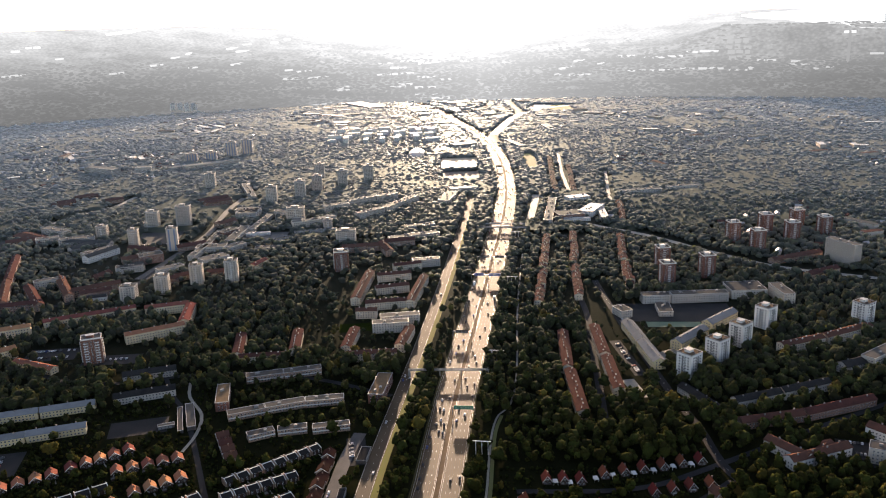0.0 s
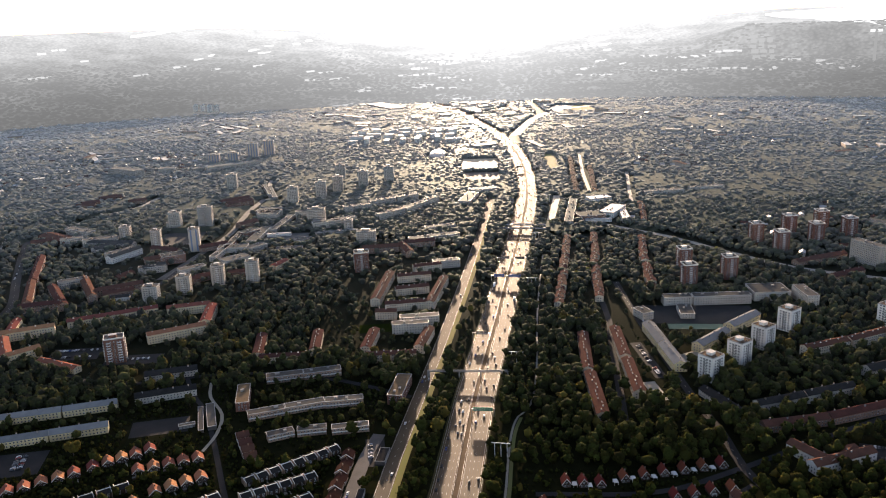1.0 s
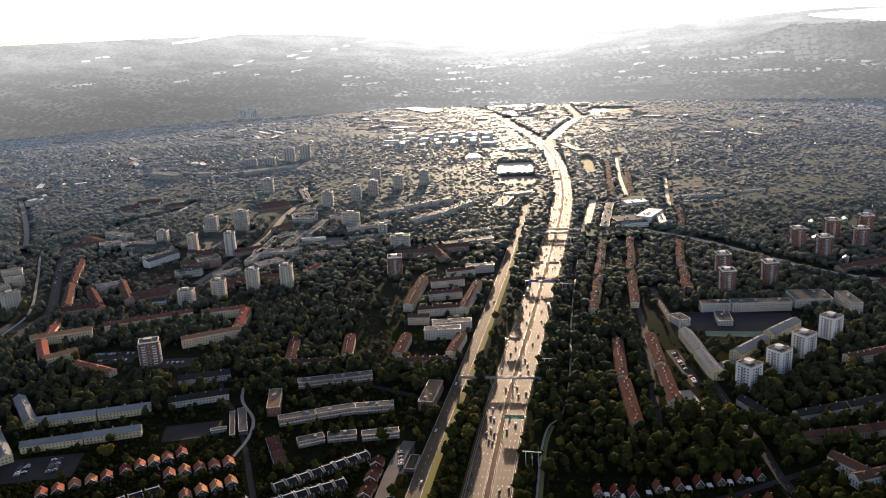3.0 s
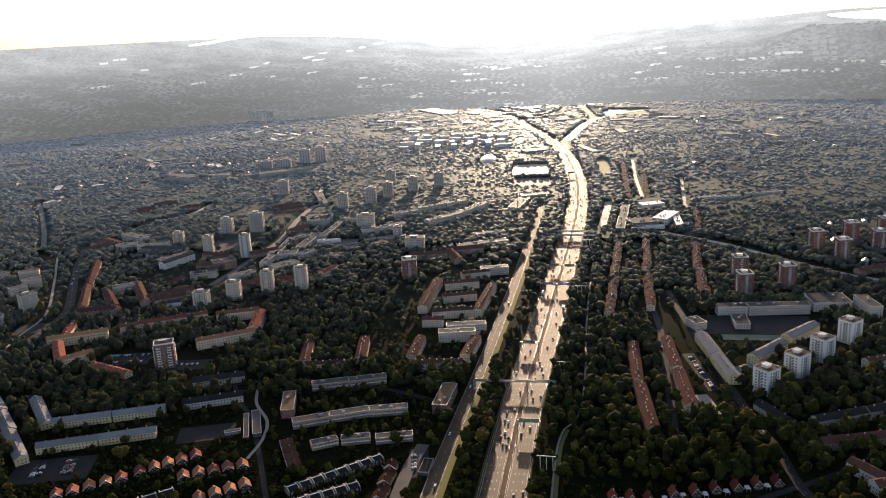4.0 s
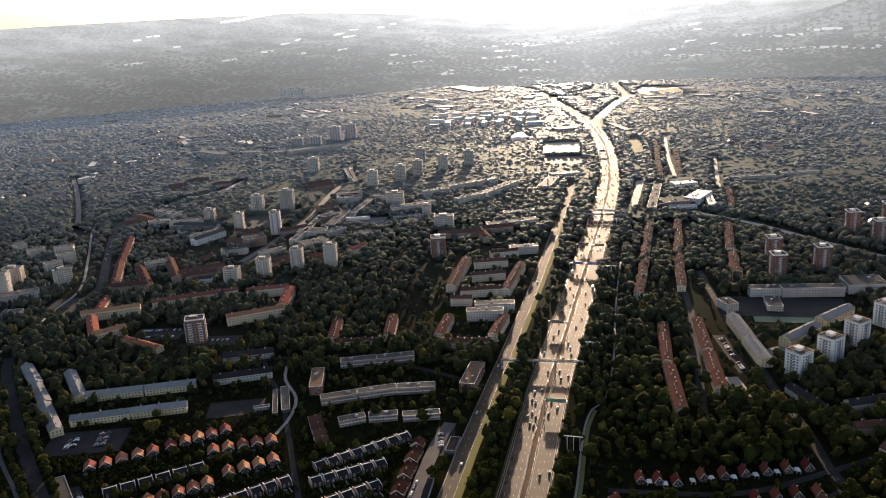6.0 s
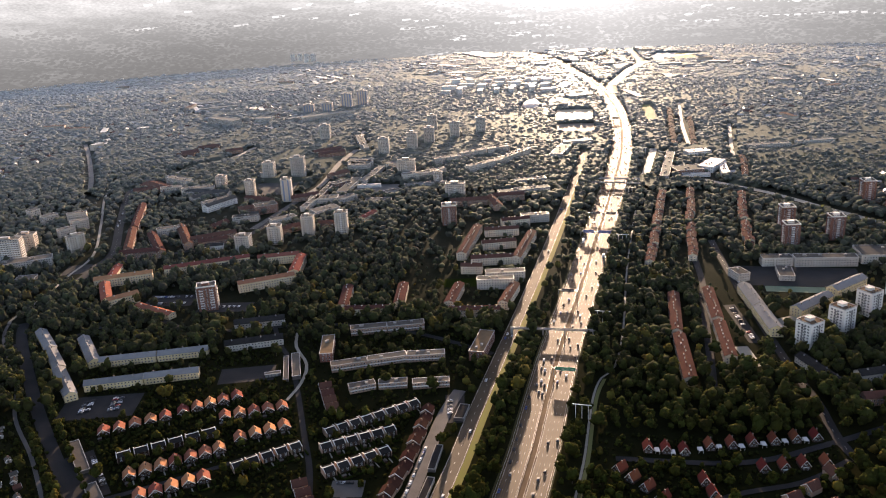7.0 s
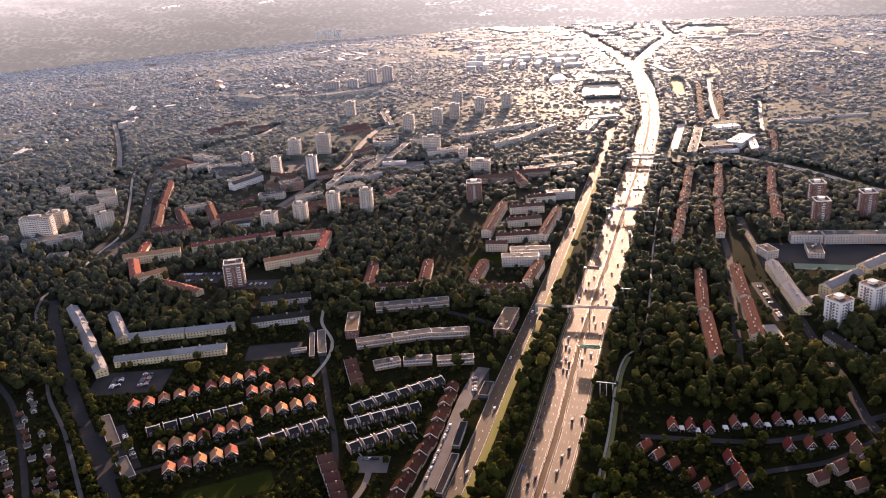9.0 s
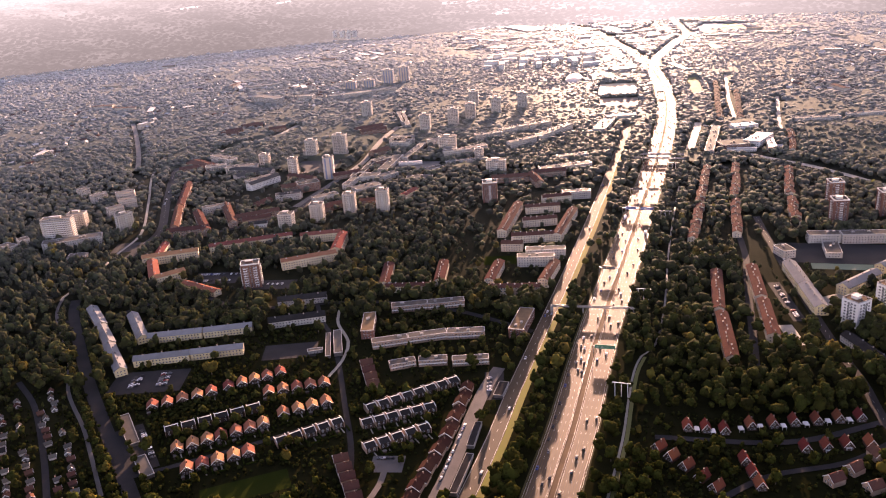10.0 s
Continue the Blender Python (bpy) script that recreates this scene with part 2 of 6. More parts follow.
    # sunlit roofs and clearings far off, as brighter spots in the glow
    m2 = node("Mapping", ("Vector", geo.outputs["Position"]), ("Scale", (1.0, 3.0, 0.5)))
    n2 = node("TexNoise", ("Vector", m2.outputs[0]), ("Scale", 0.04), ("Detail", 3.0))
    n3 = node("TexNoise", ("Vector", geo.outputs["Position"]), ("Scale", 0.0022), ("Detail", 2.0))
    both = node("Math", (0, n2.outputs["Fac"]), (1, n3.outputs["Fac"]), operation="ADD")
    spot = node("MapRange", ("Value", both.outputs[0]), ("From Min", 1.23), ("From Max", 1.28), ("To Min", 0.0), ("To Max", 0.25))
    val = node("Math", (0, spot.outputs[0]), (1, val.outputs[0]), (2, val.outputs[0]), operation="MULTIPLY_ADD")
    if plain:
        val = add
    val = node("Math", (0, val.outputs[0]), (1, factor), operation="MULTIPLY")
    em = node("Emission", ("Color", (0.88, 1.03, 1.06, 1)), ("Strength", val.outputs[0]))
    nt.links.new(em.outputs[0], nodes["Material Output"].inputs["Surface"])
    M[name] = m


HAZE = (0.058, 0.2, 0.092, 0.17)      # haze painted as glow: near and far edge, and what the sun adds to each
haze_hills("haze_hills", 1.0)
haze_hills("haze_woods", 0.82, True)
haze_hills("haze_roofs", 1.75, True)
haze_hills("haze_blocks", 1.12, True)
haze_hills("haze_glare", 3.0, True)


# ---------------------------------------------------------------- helpers for building
def mesh_from(name, verts, faces, mats=(), idx=None, smooth=False):
    me = bpy.data.meshes.new(name)
    me.from_pydata(verts, [], faces)
    for m in mats:
        me.materials.append(m)
    if idx is not None:
        me.polygons.foreach_set("material_index", idx)
    if smooth:
        me.polygons.foreach_set("use_smooth", [True] * len(me.polygons))
    me.update()
    return me


class Shape:
    """Collects boxes, prisms and slabs for one mesh."""

    def __init__(self):
        self.v, self.f, self.m = [], [], []

    def add(self, verts, faces, m=0):
        n = len(self.v)
        self.v += verts
        self.f += [tuple(n + i for i in f) for f in faces]
        self.m += [m] * len(faces)
        return self

    def box(self, x0, x1, y0, y1, z0, z1, m=0):
        v = [(x, y, z) for z in (z0, z1) for x, y in ((x0, y0), (x1, y0), (x1, y1), (x0, y1))]
        return self.add(v, [(3, 2, 1, 0), (4, 5, 6, 7), (0, 1, 5, 4), (1, 2, 6, 5), (2, 3, 7, 6), (3, 0, 4, 7)], m)

    def prism(self, profile, x0, x1, m=0):
        """A profile of (y, z), counter-clockwise seen from +x, drawn out along x."""
        n = len(profile)
        v = [(x, y, z) for x in (x0, x1) for y, z in profile]
        f = [tuple(range(n))[::-1], tuple(range(n, 2 * n))] + [(i, (i + 1) % n, n + (i + 1) % n, n + i) for i in range(n)]
        return self.add(v, f, m)

    def mesh(self, name, *mats, smooth=False):
        return mesh_from(name, self.v, self.f, mats, self.m, smooth)


def part(name, data, parent, m=None, label=""):
    ob = new(name, data)
    ob.parent = parent
    if m is not None:
        ob.matrix_basis = m
    return tagged(ob, label)


def thing(name, x, y, z, yaw, label, category, group="", kind=""):
    ob = new(name)
    ob.empty_display_size = 2
    ob.matrix_basis = pose(x, y, z, 0, 0, yaw)
    return tagged(ob, label, category, group, kind)


def rise(x, y):
    """The height of the land: level, with hills that climb towards the rim, lowest where the motorway leaves; a shelf with a lake in the east."""
    r, q = np.hypot(x, y), np.arctan2(x, y)
    k = np.maximum(0, (r - 3300) / 1600)
    z = 243 * k**1.3 * (1 - 0.28 * np.exp(-((q + 0.02) / 0.14) ** 2))
    shelf = np.clip((q - 0.24) / 0.06, 0, 1) * np.clip((r - 4080) / 170, 0, 1)
    z = z + shelf * np.maximum(0, 226 - z)
    rim = np.maximum(0, (r - 4560) / 400) ** 1.5
    ridge = 14 * np.sin(5.5 * q + 0.6) + 6 * np.sin(17 * q + 2.0) + 3 * np.sin(43 * q) + 26 * np.clip((q - 0.24) / 0.14, 0, 1)
    z = z + ridge * rim * (0.25 + 0.75 * np.clip((q - 0.08) / 0.16, 0, 1))
    return z + np.clip((-q - 0.1) / 0.2, 0, 1) * np.minimum(rim, 1) * (300 + 4 * np.sin(9 * q) - z)


# what the trees keep clear of: cells of 3 m
CELL, GX, GY = 3.0, -1500.0, 330.0
taken = np.zeros((900, 1100), bool)      # x, y


def claim(x, y, length, width, yaw):
    c, s = math.cos(radians(yaw)), math.sin(radians(yaw))
    u = np.arange(-length / 2, length / 2 + 0.1, 1.5)
    w = np.arange(-width / 2, width / 2 + 0.1, 1.5)
    uu, ww = np.meshgrid(u, w)
    i = ((x + uu * c - ww * s - GX) / CELL).astype(int)
    j = ((y + uu * s + ww * c - GY) / CELL).astype(int)
    ok = (i >= 0) & (i < 900) & (j >= 0) & (j < 1100)
    taken[i[ok], j[ok]] = True


def curve_points(points, step=8.0):
    """A smooth line (Catmull-Rom) through points, at even steps."""
    p = np.array(points, float)
    p = np.vstack([2 * p[0] - p[1], p, 2 * p[-1] - p[-2]])
    out = []
    for a, b, c, d in zip(p, p[1:], p[2:], p[3:]):
        n = max(2, int(np.linalg.norm(c - b) / step))
        t = np.linspace(0, 1, n, endpoint=False)[:, None]
        out.append(0.5 * (2 * b + (c - a) * t + (2 * a - 5 * b + 4 * c - d) * t**2 + (3 * b - a - 3 * c + d) * t**3))
    return np.vstack(out + [p[-2:-1]])


def normals(line):
    d = np.gradient(line, axis=0)
    d /= np.linalg.norm(d, axis=1)[:, None]
    return np.stack([d[:, 1], -d[:, 0]], 1)     # to the right of the way


def ribbon(name, line, left, right, z, mats, thick=0.0, clear=2.0):
    """A strip of ground along a line, from left to right of it (metres, right is plus)."""
    nrm = normals(line)
    a, b = line + nrm * left, line + nrm * right
    za, zb = rise(a[:, 0], a[:, 1]) + z, rise(b[:, 0], b[:, 1]) + z
    v = [(*p, q) for p, q in zip(a, za)] + [(*p, q) for p, q in zip(b, zb)]
    n = len(line)
    f = [(i, n + i, n + i + 1, i + 1) for i in range(n - 1)]
    if thick:
        v += [(x, y, h - thick) for x, y, h in v]
        f += [(i + 1, 2 * n + i + 1, 2 * n + i, i) for i in range(n - 1)] + [(n + i, 3 * n + i, 3 * n + i + 1, n + i + 1) for i in range(n - 1)]
    if clear is not None:
        for p, q in zip(line[:-1], line[1:]):
            m, d = (p + q) / 2, q - p
            g = math.degrees(math.atan2(d[1], d[0]))
            c = m + np.array([d[1], -d[0]]) / np.linalg.norm(d) * (left + right) / 2
            claim(*c, np.linalg.norm(d) + 2, right - left + 2 * clear, g)
    return mesh_from(name, v, f, mats)


def dashes(name, line, offsets, z, m, length=3.0, gap=9.0, width=0.3, solid=()):
    """Painted lane lines beside a line."""
    s = np.r_[0, np.cumsum(np.linalg.norm(np.diff(line, axis=0), axis=1))]
    nrm = normals(line)
    v, f = [], []

    def strip(at, s0, s1, n):
        for k in np.linspace(s0, s1, n):
            p = np.array([np.interp(k, s, line[:, 0]), np.interp(k, s, line[:, 1])])
            q = np.array([np.interp(k, s, nrm[:, 0]), np.interp(k, s, nrm[:, 1])])
            for e in (-width / 2, width / 2):
                w = p + q * (at + e)
                v.append((w[0], w[1], float(rise(w[0], w[1])) + z))
        b = len(v) - 2 * n
        f.extend((b + 2 * i, b + 2 * i + 1, b + 2 * i + 3, b + 2 * i + 2) for i in range(n - 1))

    for at in offsets:
        for k in np.arange(0, s[-1] - length, length + gap):
            strip(at, k, k + length, 2)
    for at in solid:
        strip(at, 0, s[-1], int(s[-1] / 8))
    return mesh_from(name, v, f, [m])


# ---------------------------------------------------------------- kinds of buildings
STYLES = {   # wall, roof, roof form, label, category
    "yellow": ("yellow_render", "grey_sheet", "gable", "yellow rendered apartment block with a grey sheet-metal roof", "apartment block"),
    "orange": ("ochre_render", "orange_tile", "gable", "pale rendered apartment block with an orange tiled roof", "apartment block"),
    "brown": ("brown_render", "red_tile", "gable", "brown rendered apartment block with a dull red roof", "apartment block"),
    "redroof": ("cream_render", "red_tile", "gable", "pale apartment block with a dark red tiled roof", "apartment block"),
    "redwhiteblock": ("white_render", "red_tile", "gable", "white rendered apartment block with a dark red roof", "apartment block"),
    "slate": ("grey_render", "dark_felt", "gable", "grey apartment block with a dark felted roof", "apartment block"),
    "white": ("pale_render", "pale_felt", "flat", "white rendered block with a flat pale roof", "apartment block"),
    "whiteslate": ("white_render", "dark_felt", "gable", "white rendered apartment block with a dark felted roof", "apartment block"),
    "rust": ("rust_render", "red_tile", "gable", "dull red rendered block with a dark tiled roof", "apartment block"),
    "rustflat": ("rust_render", "dark_felt", "flat", "dull red block with a flat felted roof", "apartment block"),
    "whitetan": ("white_render", "tan_felt", "flat", "white tower block with a tan felted roof", "tower block"),
    "banded": ("pale_render", "pale_felt", "flat", "wide pale slab block with balcony bands", "tower block"),
    "grey": ("grey_render", "pale_felt", "flat", "grey rendered block with a flat roof", "apartment block"),
    "flat": ("grey_render", "grey_felt", "flat", "low grey building with a broad flat roof", "building"),
    "whitetop": ("white_render", "sheet_white", "flat", "white rendered block with a bright sheet-metal roof", "apartment block"),
    "hall": ("grey_render", "pale_felt", "flat", "low hall with a pale sheet-metal roof", "building"),
    "flatlow": ("brown_render", "pale_felt", "flat", "low brown terrace with a flat roof and white balcony bands", "terrace"),
    "brickflat": ("red_brick", "tan_felt", "flat", "small brick block with a pale flat roof", "apartment block"),
    "lowshed": ("trim_dark", "dark_felt", "flat", "long low dark garage beside the road", "garage"),
    "shed": ("trim_dark", "pale_felt", "flat", "long low garage with a flat felted roof", "garage"),
    "brick": ("red_brick", "dark_felt", "flat", "red brick tower block with white roof edges", "tower block"),
    "redwhite": ("red_brick", "pale_felt", "flat", "red and white tower block with balcony rows", "tower block"),
    "stripe": ("pale_render", "pale_felt", "flat", "tall white tower block with dark window stripes", "tower block"),
}
TALL = Shape().box(-1.05, 1.05, -0.06, 0.05, -0.75, 0.75, 0).box(-0.97, -0.03, -0.09, 0.0, -0.67, 0.67, 1).box(0.03, 0.97, -0.09, 0.0, -0.67, 0.67, 1).mesh("window", M["frame_white"], M["pane"])
WINDOW = Shape().box(-0.7, 0.7, -0.06, 0.05, -0.75, 0.75, 0).box(-0.58, -0.04, -0.09, 0.0, -0.63, 0.63, 1).box(0.04, 0.58, -0.09, 0.0, -0.63, 0.63, 1).mesh("window", M["frame_white"], M["pane"])


def facade(ob, length, width, z0, z1, near, storey=2.9, first=1.5, gap=3.0, w=1.4):
    """Windows on the four sides of a block: singly on the near side of the nearer blocks, the others joined."""
    rest, h = Shape(), 1.45
    for side in range(4):
        run, out = (length, width / 2) if side % 2 == 0 else (width, length / 2)
        n = int((run - 1.6) / gap)
        turn = pose(0, 0, 0, 0, 0, 90 * side)
        z = z0 + first
        while n > 0 and z + 0.9 < z1:
            for i in range(n):
                u = (i - (n - 1) / 2) * gap
                if near and side in near:
                    part("window", TALL if w > 1.8 else WINDOW, ob, turn @ pose(u, -out, z))
                else:
                    one = Shape().box(u - w / 2, u + w / 2, -out - 0.06, -out + 0.05, z - h / 2, z + h / 2, 0)
                    one.box(u - w / 2 + 0.09, u + w / 2 - 0.09, -out - 0.09, -out, z - h / 2 + 0.09, z + h / 2 - 0.09, 1)
                    c, s = round(turn[0][0]), round(turn[1][0])
                    rest.v += [(a * c - b * s, a * s + b * c, q) for a, b, q in one.v]
                    k = len(rest.v) - len(one.v)
                    # faces that lie in the wall or the frame are left out
                    for e, (f, m) in enumerate(zip(one.f, one.m)):
                        if e in (0, 1, 2, 3, 5, 8):
                            rest.f.append(tuple(k + q for q in f))
                            rest.m.append(m)
            z += storey
    if rest.v:
        tagged(part("window_grid", rest.mesh("window_grid", M["frame_white"], M["pane"]), ob), kind="stuff")


def block(x, y, length, width, yaw, height, style, near=None):
    """A long block: walls, roof, chimneys, windows; its ridge or parapet stands at the given height."""
    wall, roof, form, label, category = STYLES[style]
    claim(x, y, length + 5, width + 6, yaw)
    ob = thing("garage" if category == "garage" else "apartment_block" if category == "apartment block" else category.replace(" ", "_"), x, y, float(rise(x, y)), yaw, label, category)
    l2, w2 = length / 2, width / 2
    rnd = random.Random(int(x * 7 + y))
    if form == "gable":
        up = min(3.4, width * (0.2 if style in ("orange", "redroof") else 0.27))
        eave = height - up
        part("wall", Shape().prism([(-w2, -1), (w2, -1), (w2, eave), (0, height - 0.15), (-w2, eave)], -l2, l2).mesh("wall", M[wall]), ob)
        s = Shape()
        t, o = 0.25, 0.5
        k = up / w2
        for sg in (-1, 1):
            p = [(0, height + t), (0, height), (sg * (w2 + o), eave - o * k), (sg * (w2 + o), eave - o * k + t)]
            s.prism(p if sg < 0 else p[::-1], -l2 - o, l2 + o)
        part("roof", s.mesh("roof", M[roof]), ob)
        c = Shape().box(-0.55, 0.55, -0.4, 0.4, -1.2, 1.1, 0).box(-0.65, 0.65, -0.5, 0.5, 1.1, 1.25, 1).mesh("chimney", M["white_render" if style in ("redroof", "orange") else "concrete"], M["trim_dark"])
        n = max(1, int(length / (7 if style == "redroof" else 13)))
        for i in range(n if y < 1600 else 0):
            part("chimney", c, ob, pose((i - (n - 1) / 2) * length / n, rnd.choice((-1, 1)) * w2 * 0.22, height - 0.3))
    else:
        eave = height
        part("wall", Shape().box(-l2, l2, -w2, w2, -1, height - 0.3).mesh("wall", M[wall]), ob)
        s = Shape().box(-l2 + 0.1, l2 - 0.1, -w2 + 0.1, w2 - 0.1, height - 0.3, height - 0.05, 0)
        for a, b, c, d in ((-l2 - 0.15, l2 + 0.15, -w2 - 0.15, -w2 + 0.25), (-l2 - 0.15, l2 + 0.15, w2 - 0.25, w2 + 0.15), (-l2 - 0.15, -l2 + 0.25, -w2 + 0.25, w2 - 0.25), (l2 - 0.25, l2 + 0.15, -w2 + 0.25, w2 - 0.25)):
            s.box(a, b, c, d, height - 0.35, height + 0.25, 1)
        part("roof", s.mesh("roof", M[roof], M["sheet_white" if style != "lowshed" else "concrete"]), ob)
        if category != "garage" and y < 1600:
            v = Shape().box(-1.3, 1.3, -1.0, 1.0, 0, 1.5, 0).box(-1.45, 1.45, -1.15, 1.15, 1.5, 1.65, 1).mesh("roof_vent", M["concrete"], M["concrete"])
            for i in range(max(1, int(length / 16))):
                part("roof_vent", v, ob, pose(rnd.uniform(-0.8, 0.8) * (l2 - 2), rnd.uniform(-0.5, 0.5) * (w2 - 1.5), height - 0.1))
        if style == "flatlow":
            n = max(1, int(length / 11))
            u = length / n / 2
            b = Shape().box(-u + 0.3, u - 0.3, -1.4, 0, 0, 0.15, 1).box(-u + 0.3, u - 0.3, -1.4, -1.3, 0.15, 1.1, 0).mesh("balcony", M["white_render"], M["concrete"])
            for i in range(n):
                part("balcony", b, ob, pose((2 * i + 1) * u - l2, -w2, 2.9), "white balcony parapet")
    if category == "garage":
        g = Shape().box(-1.2, 1.2, -0.05, 0.05, 0, 2.1).mesh("garage_door", M["concrete"])
        for i in range(int(length / 3)):
            part("garage_door", g, ob, pose((i + 0.5) * 3 - l2, -w2, 0.05))
    elif y < 2300:
        facade(ob, length, width, 0.3, eave, (0,) if y < 640 else ())
    return ob


def tower(x, y, length, width, yaw, height, style):
    """A point block: walls, roof with a lift house, balcony stacks and windows."""
    wall, roof, form, label, category = STYLES[style]
    claim(x, y, length + 5, width + 6, yaw)
    ob = thing("tower_block", x, y, float(rise(x, y)), yaw, label, "tower block")
    l2, w2 = length / 2, width / 2
    part("wall", Shape().box(-l2, l2, -w2, w2, -1, height - 0.4).mesh("wall", M[wall]), ob)
    s = Shape().box(-l2 + 0.1, l2 - 0.1, -w2 + 0.1, w2 - 0.1, height - 0.4, height - 0.1, 0)
    for a, b, c, d in ((-l2 - 0.2, l2 + 0.2, -w2 - 0.2, -w2 + 0.25), (-l2 - 0.2, l2 + 0.2, w2 - 0.25, w2 + 0.2), (-l2 - 0.2, -l2 + 0.25, -w2 + 0.25, w2 - 0.25), (l2 - 0.25, l2 + 0.2, -w2 + 0.25, w2 - 0.25)):
        s.box(a, b, c, d, height - 0.5, height + (0.9 if style in ("brick", "redwhite") else 0.3), 1)
    part("roof", s.mesh("roof", M[roof], M["white_render" if style in ("brick", "redwhite") else "sheet_white"]), ob)
    part("lift_house", Shape().box(-l2 * 0.45, l2 * 0.3, -w2 * 0.3, w2 * 0.4, 0, 2.6, 0).box(-l2 * 0.5, l2 * 0.35, -w2 * 0.35, w2 * 0.45, 2.6, 2.85, 1).mesh("lift_house", M["white_render" if style == "brick" else wall], M["sheet_white"]), ob, pose(0, 0, height - 0.1))
    rnd = random.Random(int(x + y))
    v = Shape().box(-0.5, 0.5, -0.5, 0.5, 0, 1.2, 0).box(-0.6, 0.6, -0.6, 0.6, 1.2, 1.32, 0).mesh("roof_vent", M["trim_dark"])
    for i in range(5 if y < 1300 else 0):
        part("roof_vent", v, ob, pose(rnd.uniform(-0.85, 0.85) * l2, rnd.choice((-0.75, 0.75)) * w2, height - 0.1))
    near = y < 1250
    z, n = 1.6, 0
    floors = int((height - 1.2) / 2.85)
    if style == "stripe":
        for side in range(4):
            run, out = (length, w2) if side % 2 == 0 else (width, l2)
            k = max(2, int(run / 6))
            st = Shape().box(-1.2, 1.2, -0.12, 0.02, 0, height - 2.5, 0).mesh("window_stripe", M["blue_panel"])
            for i in range(k):
                part("window_stripe", st, ob, pose(0, 0, 0, 0, 0, 90 * side) @ pose((i - (k - 1) / 2) * run / k, -out, 1.2))
    else:
        facade(ob, length, width, 0.2, height, (0, 3) if y < 830 else (), 2.85, gap=3.3, w=1.4 if style == "redwhite" else 2.1)
    bal = Shape().box(-1.6, 1.6, -1.25, 0.02, -0.08, 0.08, 1).box(-1.6, 1.6, -1.25, -1.17, 0.08, 1.0, 0).box(-1.6, -1.52, -1.17, 0, 0.08, 1.0, 0).box(1.52, 1.6, -1.17, 0, 0.08, 1.0, 0)
    bal = bal.mesh("balcony", M["frame_white" if style in ("brick", "redwhite", "white") else "concrete"], M["concrete"])
    if style in ("redwhite", "banded"):
        for side, u, share in ((0, -0.28, 0.1), (0, 0.28, 0.1), (3, 0, 0.42), (1, 0, 0.3)) if style == "redwhite" else ((0, 0, 0.46), (1, 0, 0.46), (3, 0, 0.46)):
            run, out = (length, w2) if side == 0 else (width, l2)
            half, u = run * share, u * run
            band = Shape().box(-half, half, -1.3, 0.02, -0.1, 0.08, 1).box(-half, half, -1.3, -1.2, 0.08, 1.05, 0).box(-half, -half + 0.1, -1.2, 0, 0.08, 1.05, 0).box(half - 0.1, half, -1.2, 0, 0.08, 1.05, 0)
            band = band.mesh("balcony", M["frame_white"], M["concrete"])
            for i in range(1, floors):
                part("balcony", band, ob, pose(0, 0, 0, 0, 0, 90 * side) @ pose(u, -out, 0.6 + i * 2.85), "white balcony parapet running along the front")
    elif y < 1500 and style != "stripe":
        for side, u in ((0, 0.0), (3, 0.0)):
            out = w2 if side == 0 else l2
            for i in range(1, floors):
                part("balcony", bal, ob, pose(0, 0, 0, 0, 0, 90 * side) @ pose(u, -out, 0.6 + i * 2.85))
    return ob


# ---------------------------------------------------------------- the land
def ring_mesh(name, rings, n, height, m):
    a = np.linspace(0, 2 * np.pi, n, endpoint=False)
    v = [(r * math.sin(q), r * math.cos(q), height(r, q)) for r in rings for q in a]
    f = [(k * n + i, k * n + (i + 1) % n, (k + 1) * n + (i + 1) % n, (k + 1) * n + i) for k in range(len(rings) - 1) for i in range(n)]
    return mesh_from(name, v, [g[::-1] for g in f], [m], smooth=True)


def make_ground():
    rings = np.r_[0.001, 60, 150, 300, np.linspace(450, 3250, 24)]
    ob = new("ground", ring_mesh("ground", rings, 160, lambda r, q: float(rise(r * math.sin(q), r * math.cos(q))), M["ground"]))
    return tagged(ob, "dark grassy suburban land with bare patches reaching the hills", "ground", kind="structure")


def make_backdrop():
    """The land beyond, raised into hills up to the rim, higher to the east behind the lake; its haze is emitted."""
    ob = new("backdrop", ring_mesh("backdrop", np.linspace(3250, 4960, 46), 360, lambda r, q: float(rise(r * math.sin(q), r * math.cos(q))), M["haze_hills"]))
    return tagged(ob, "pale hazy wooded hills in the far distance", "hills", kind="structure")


BACKDROP = make_backdrop()
make_ground()

# ---------------------------------------------------------------- motorway and roads
AXIS = curve_points([(-66, 149), (-48, 330), (-33, 469), (-22.5, 557), (-17.5, 615), (-7, 727), (9.5, 859), (33, 1055), (66, 1335),
                     (91, 1598), (100, 1895), (86, 2182), (47, 2470), (-20, 2792), (-94, 3090), (-160, 3296)], 12)
SIDE = curve_points([(-121, 146), (-104, 347), (-89, 464), (-79.5, 540), (-73, 612), (-63, 700), (-48.5, 825), (-37, 932), (-19, 1109), (-3, 1286), (14, 1478), (19, 1594)], 12)


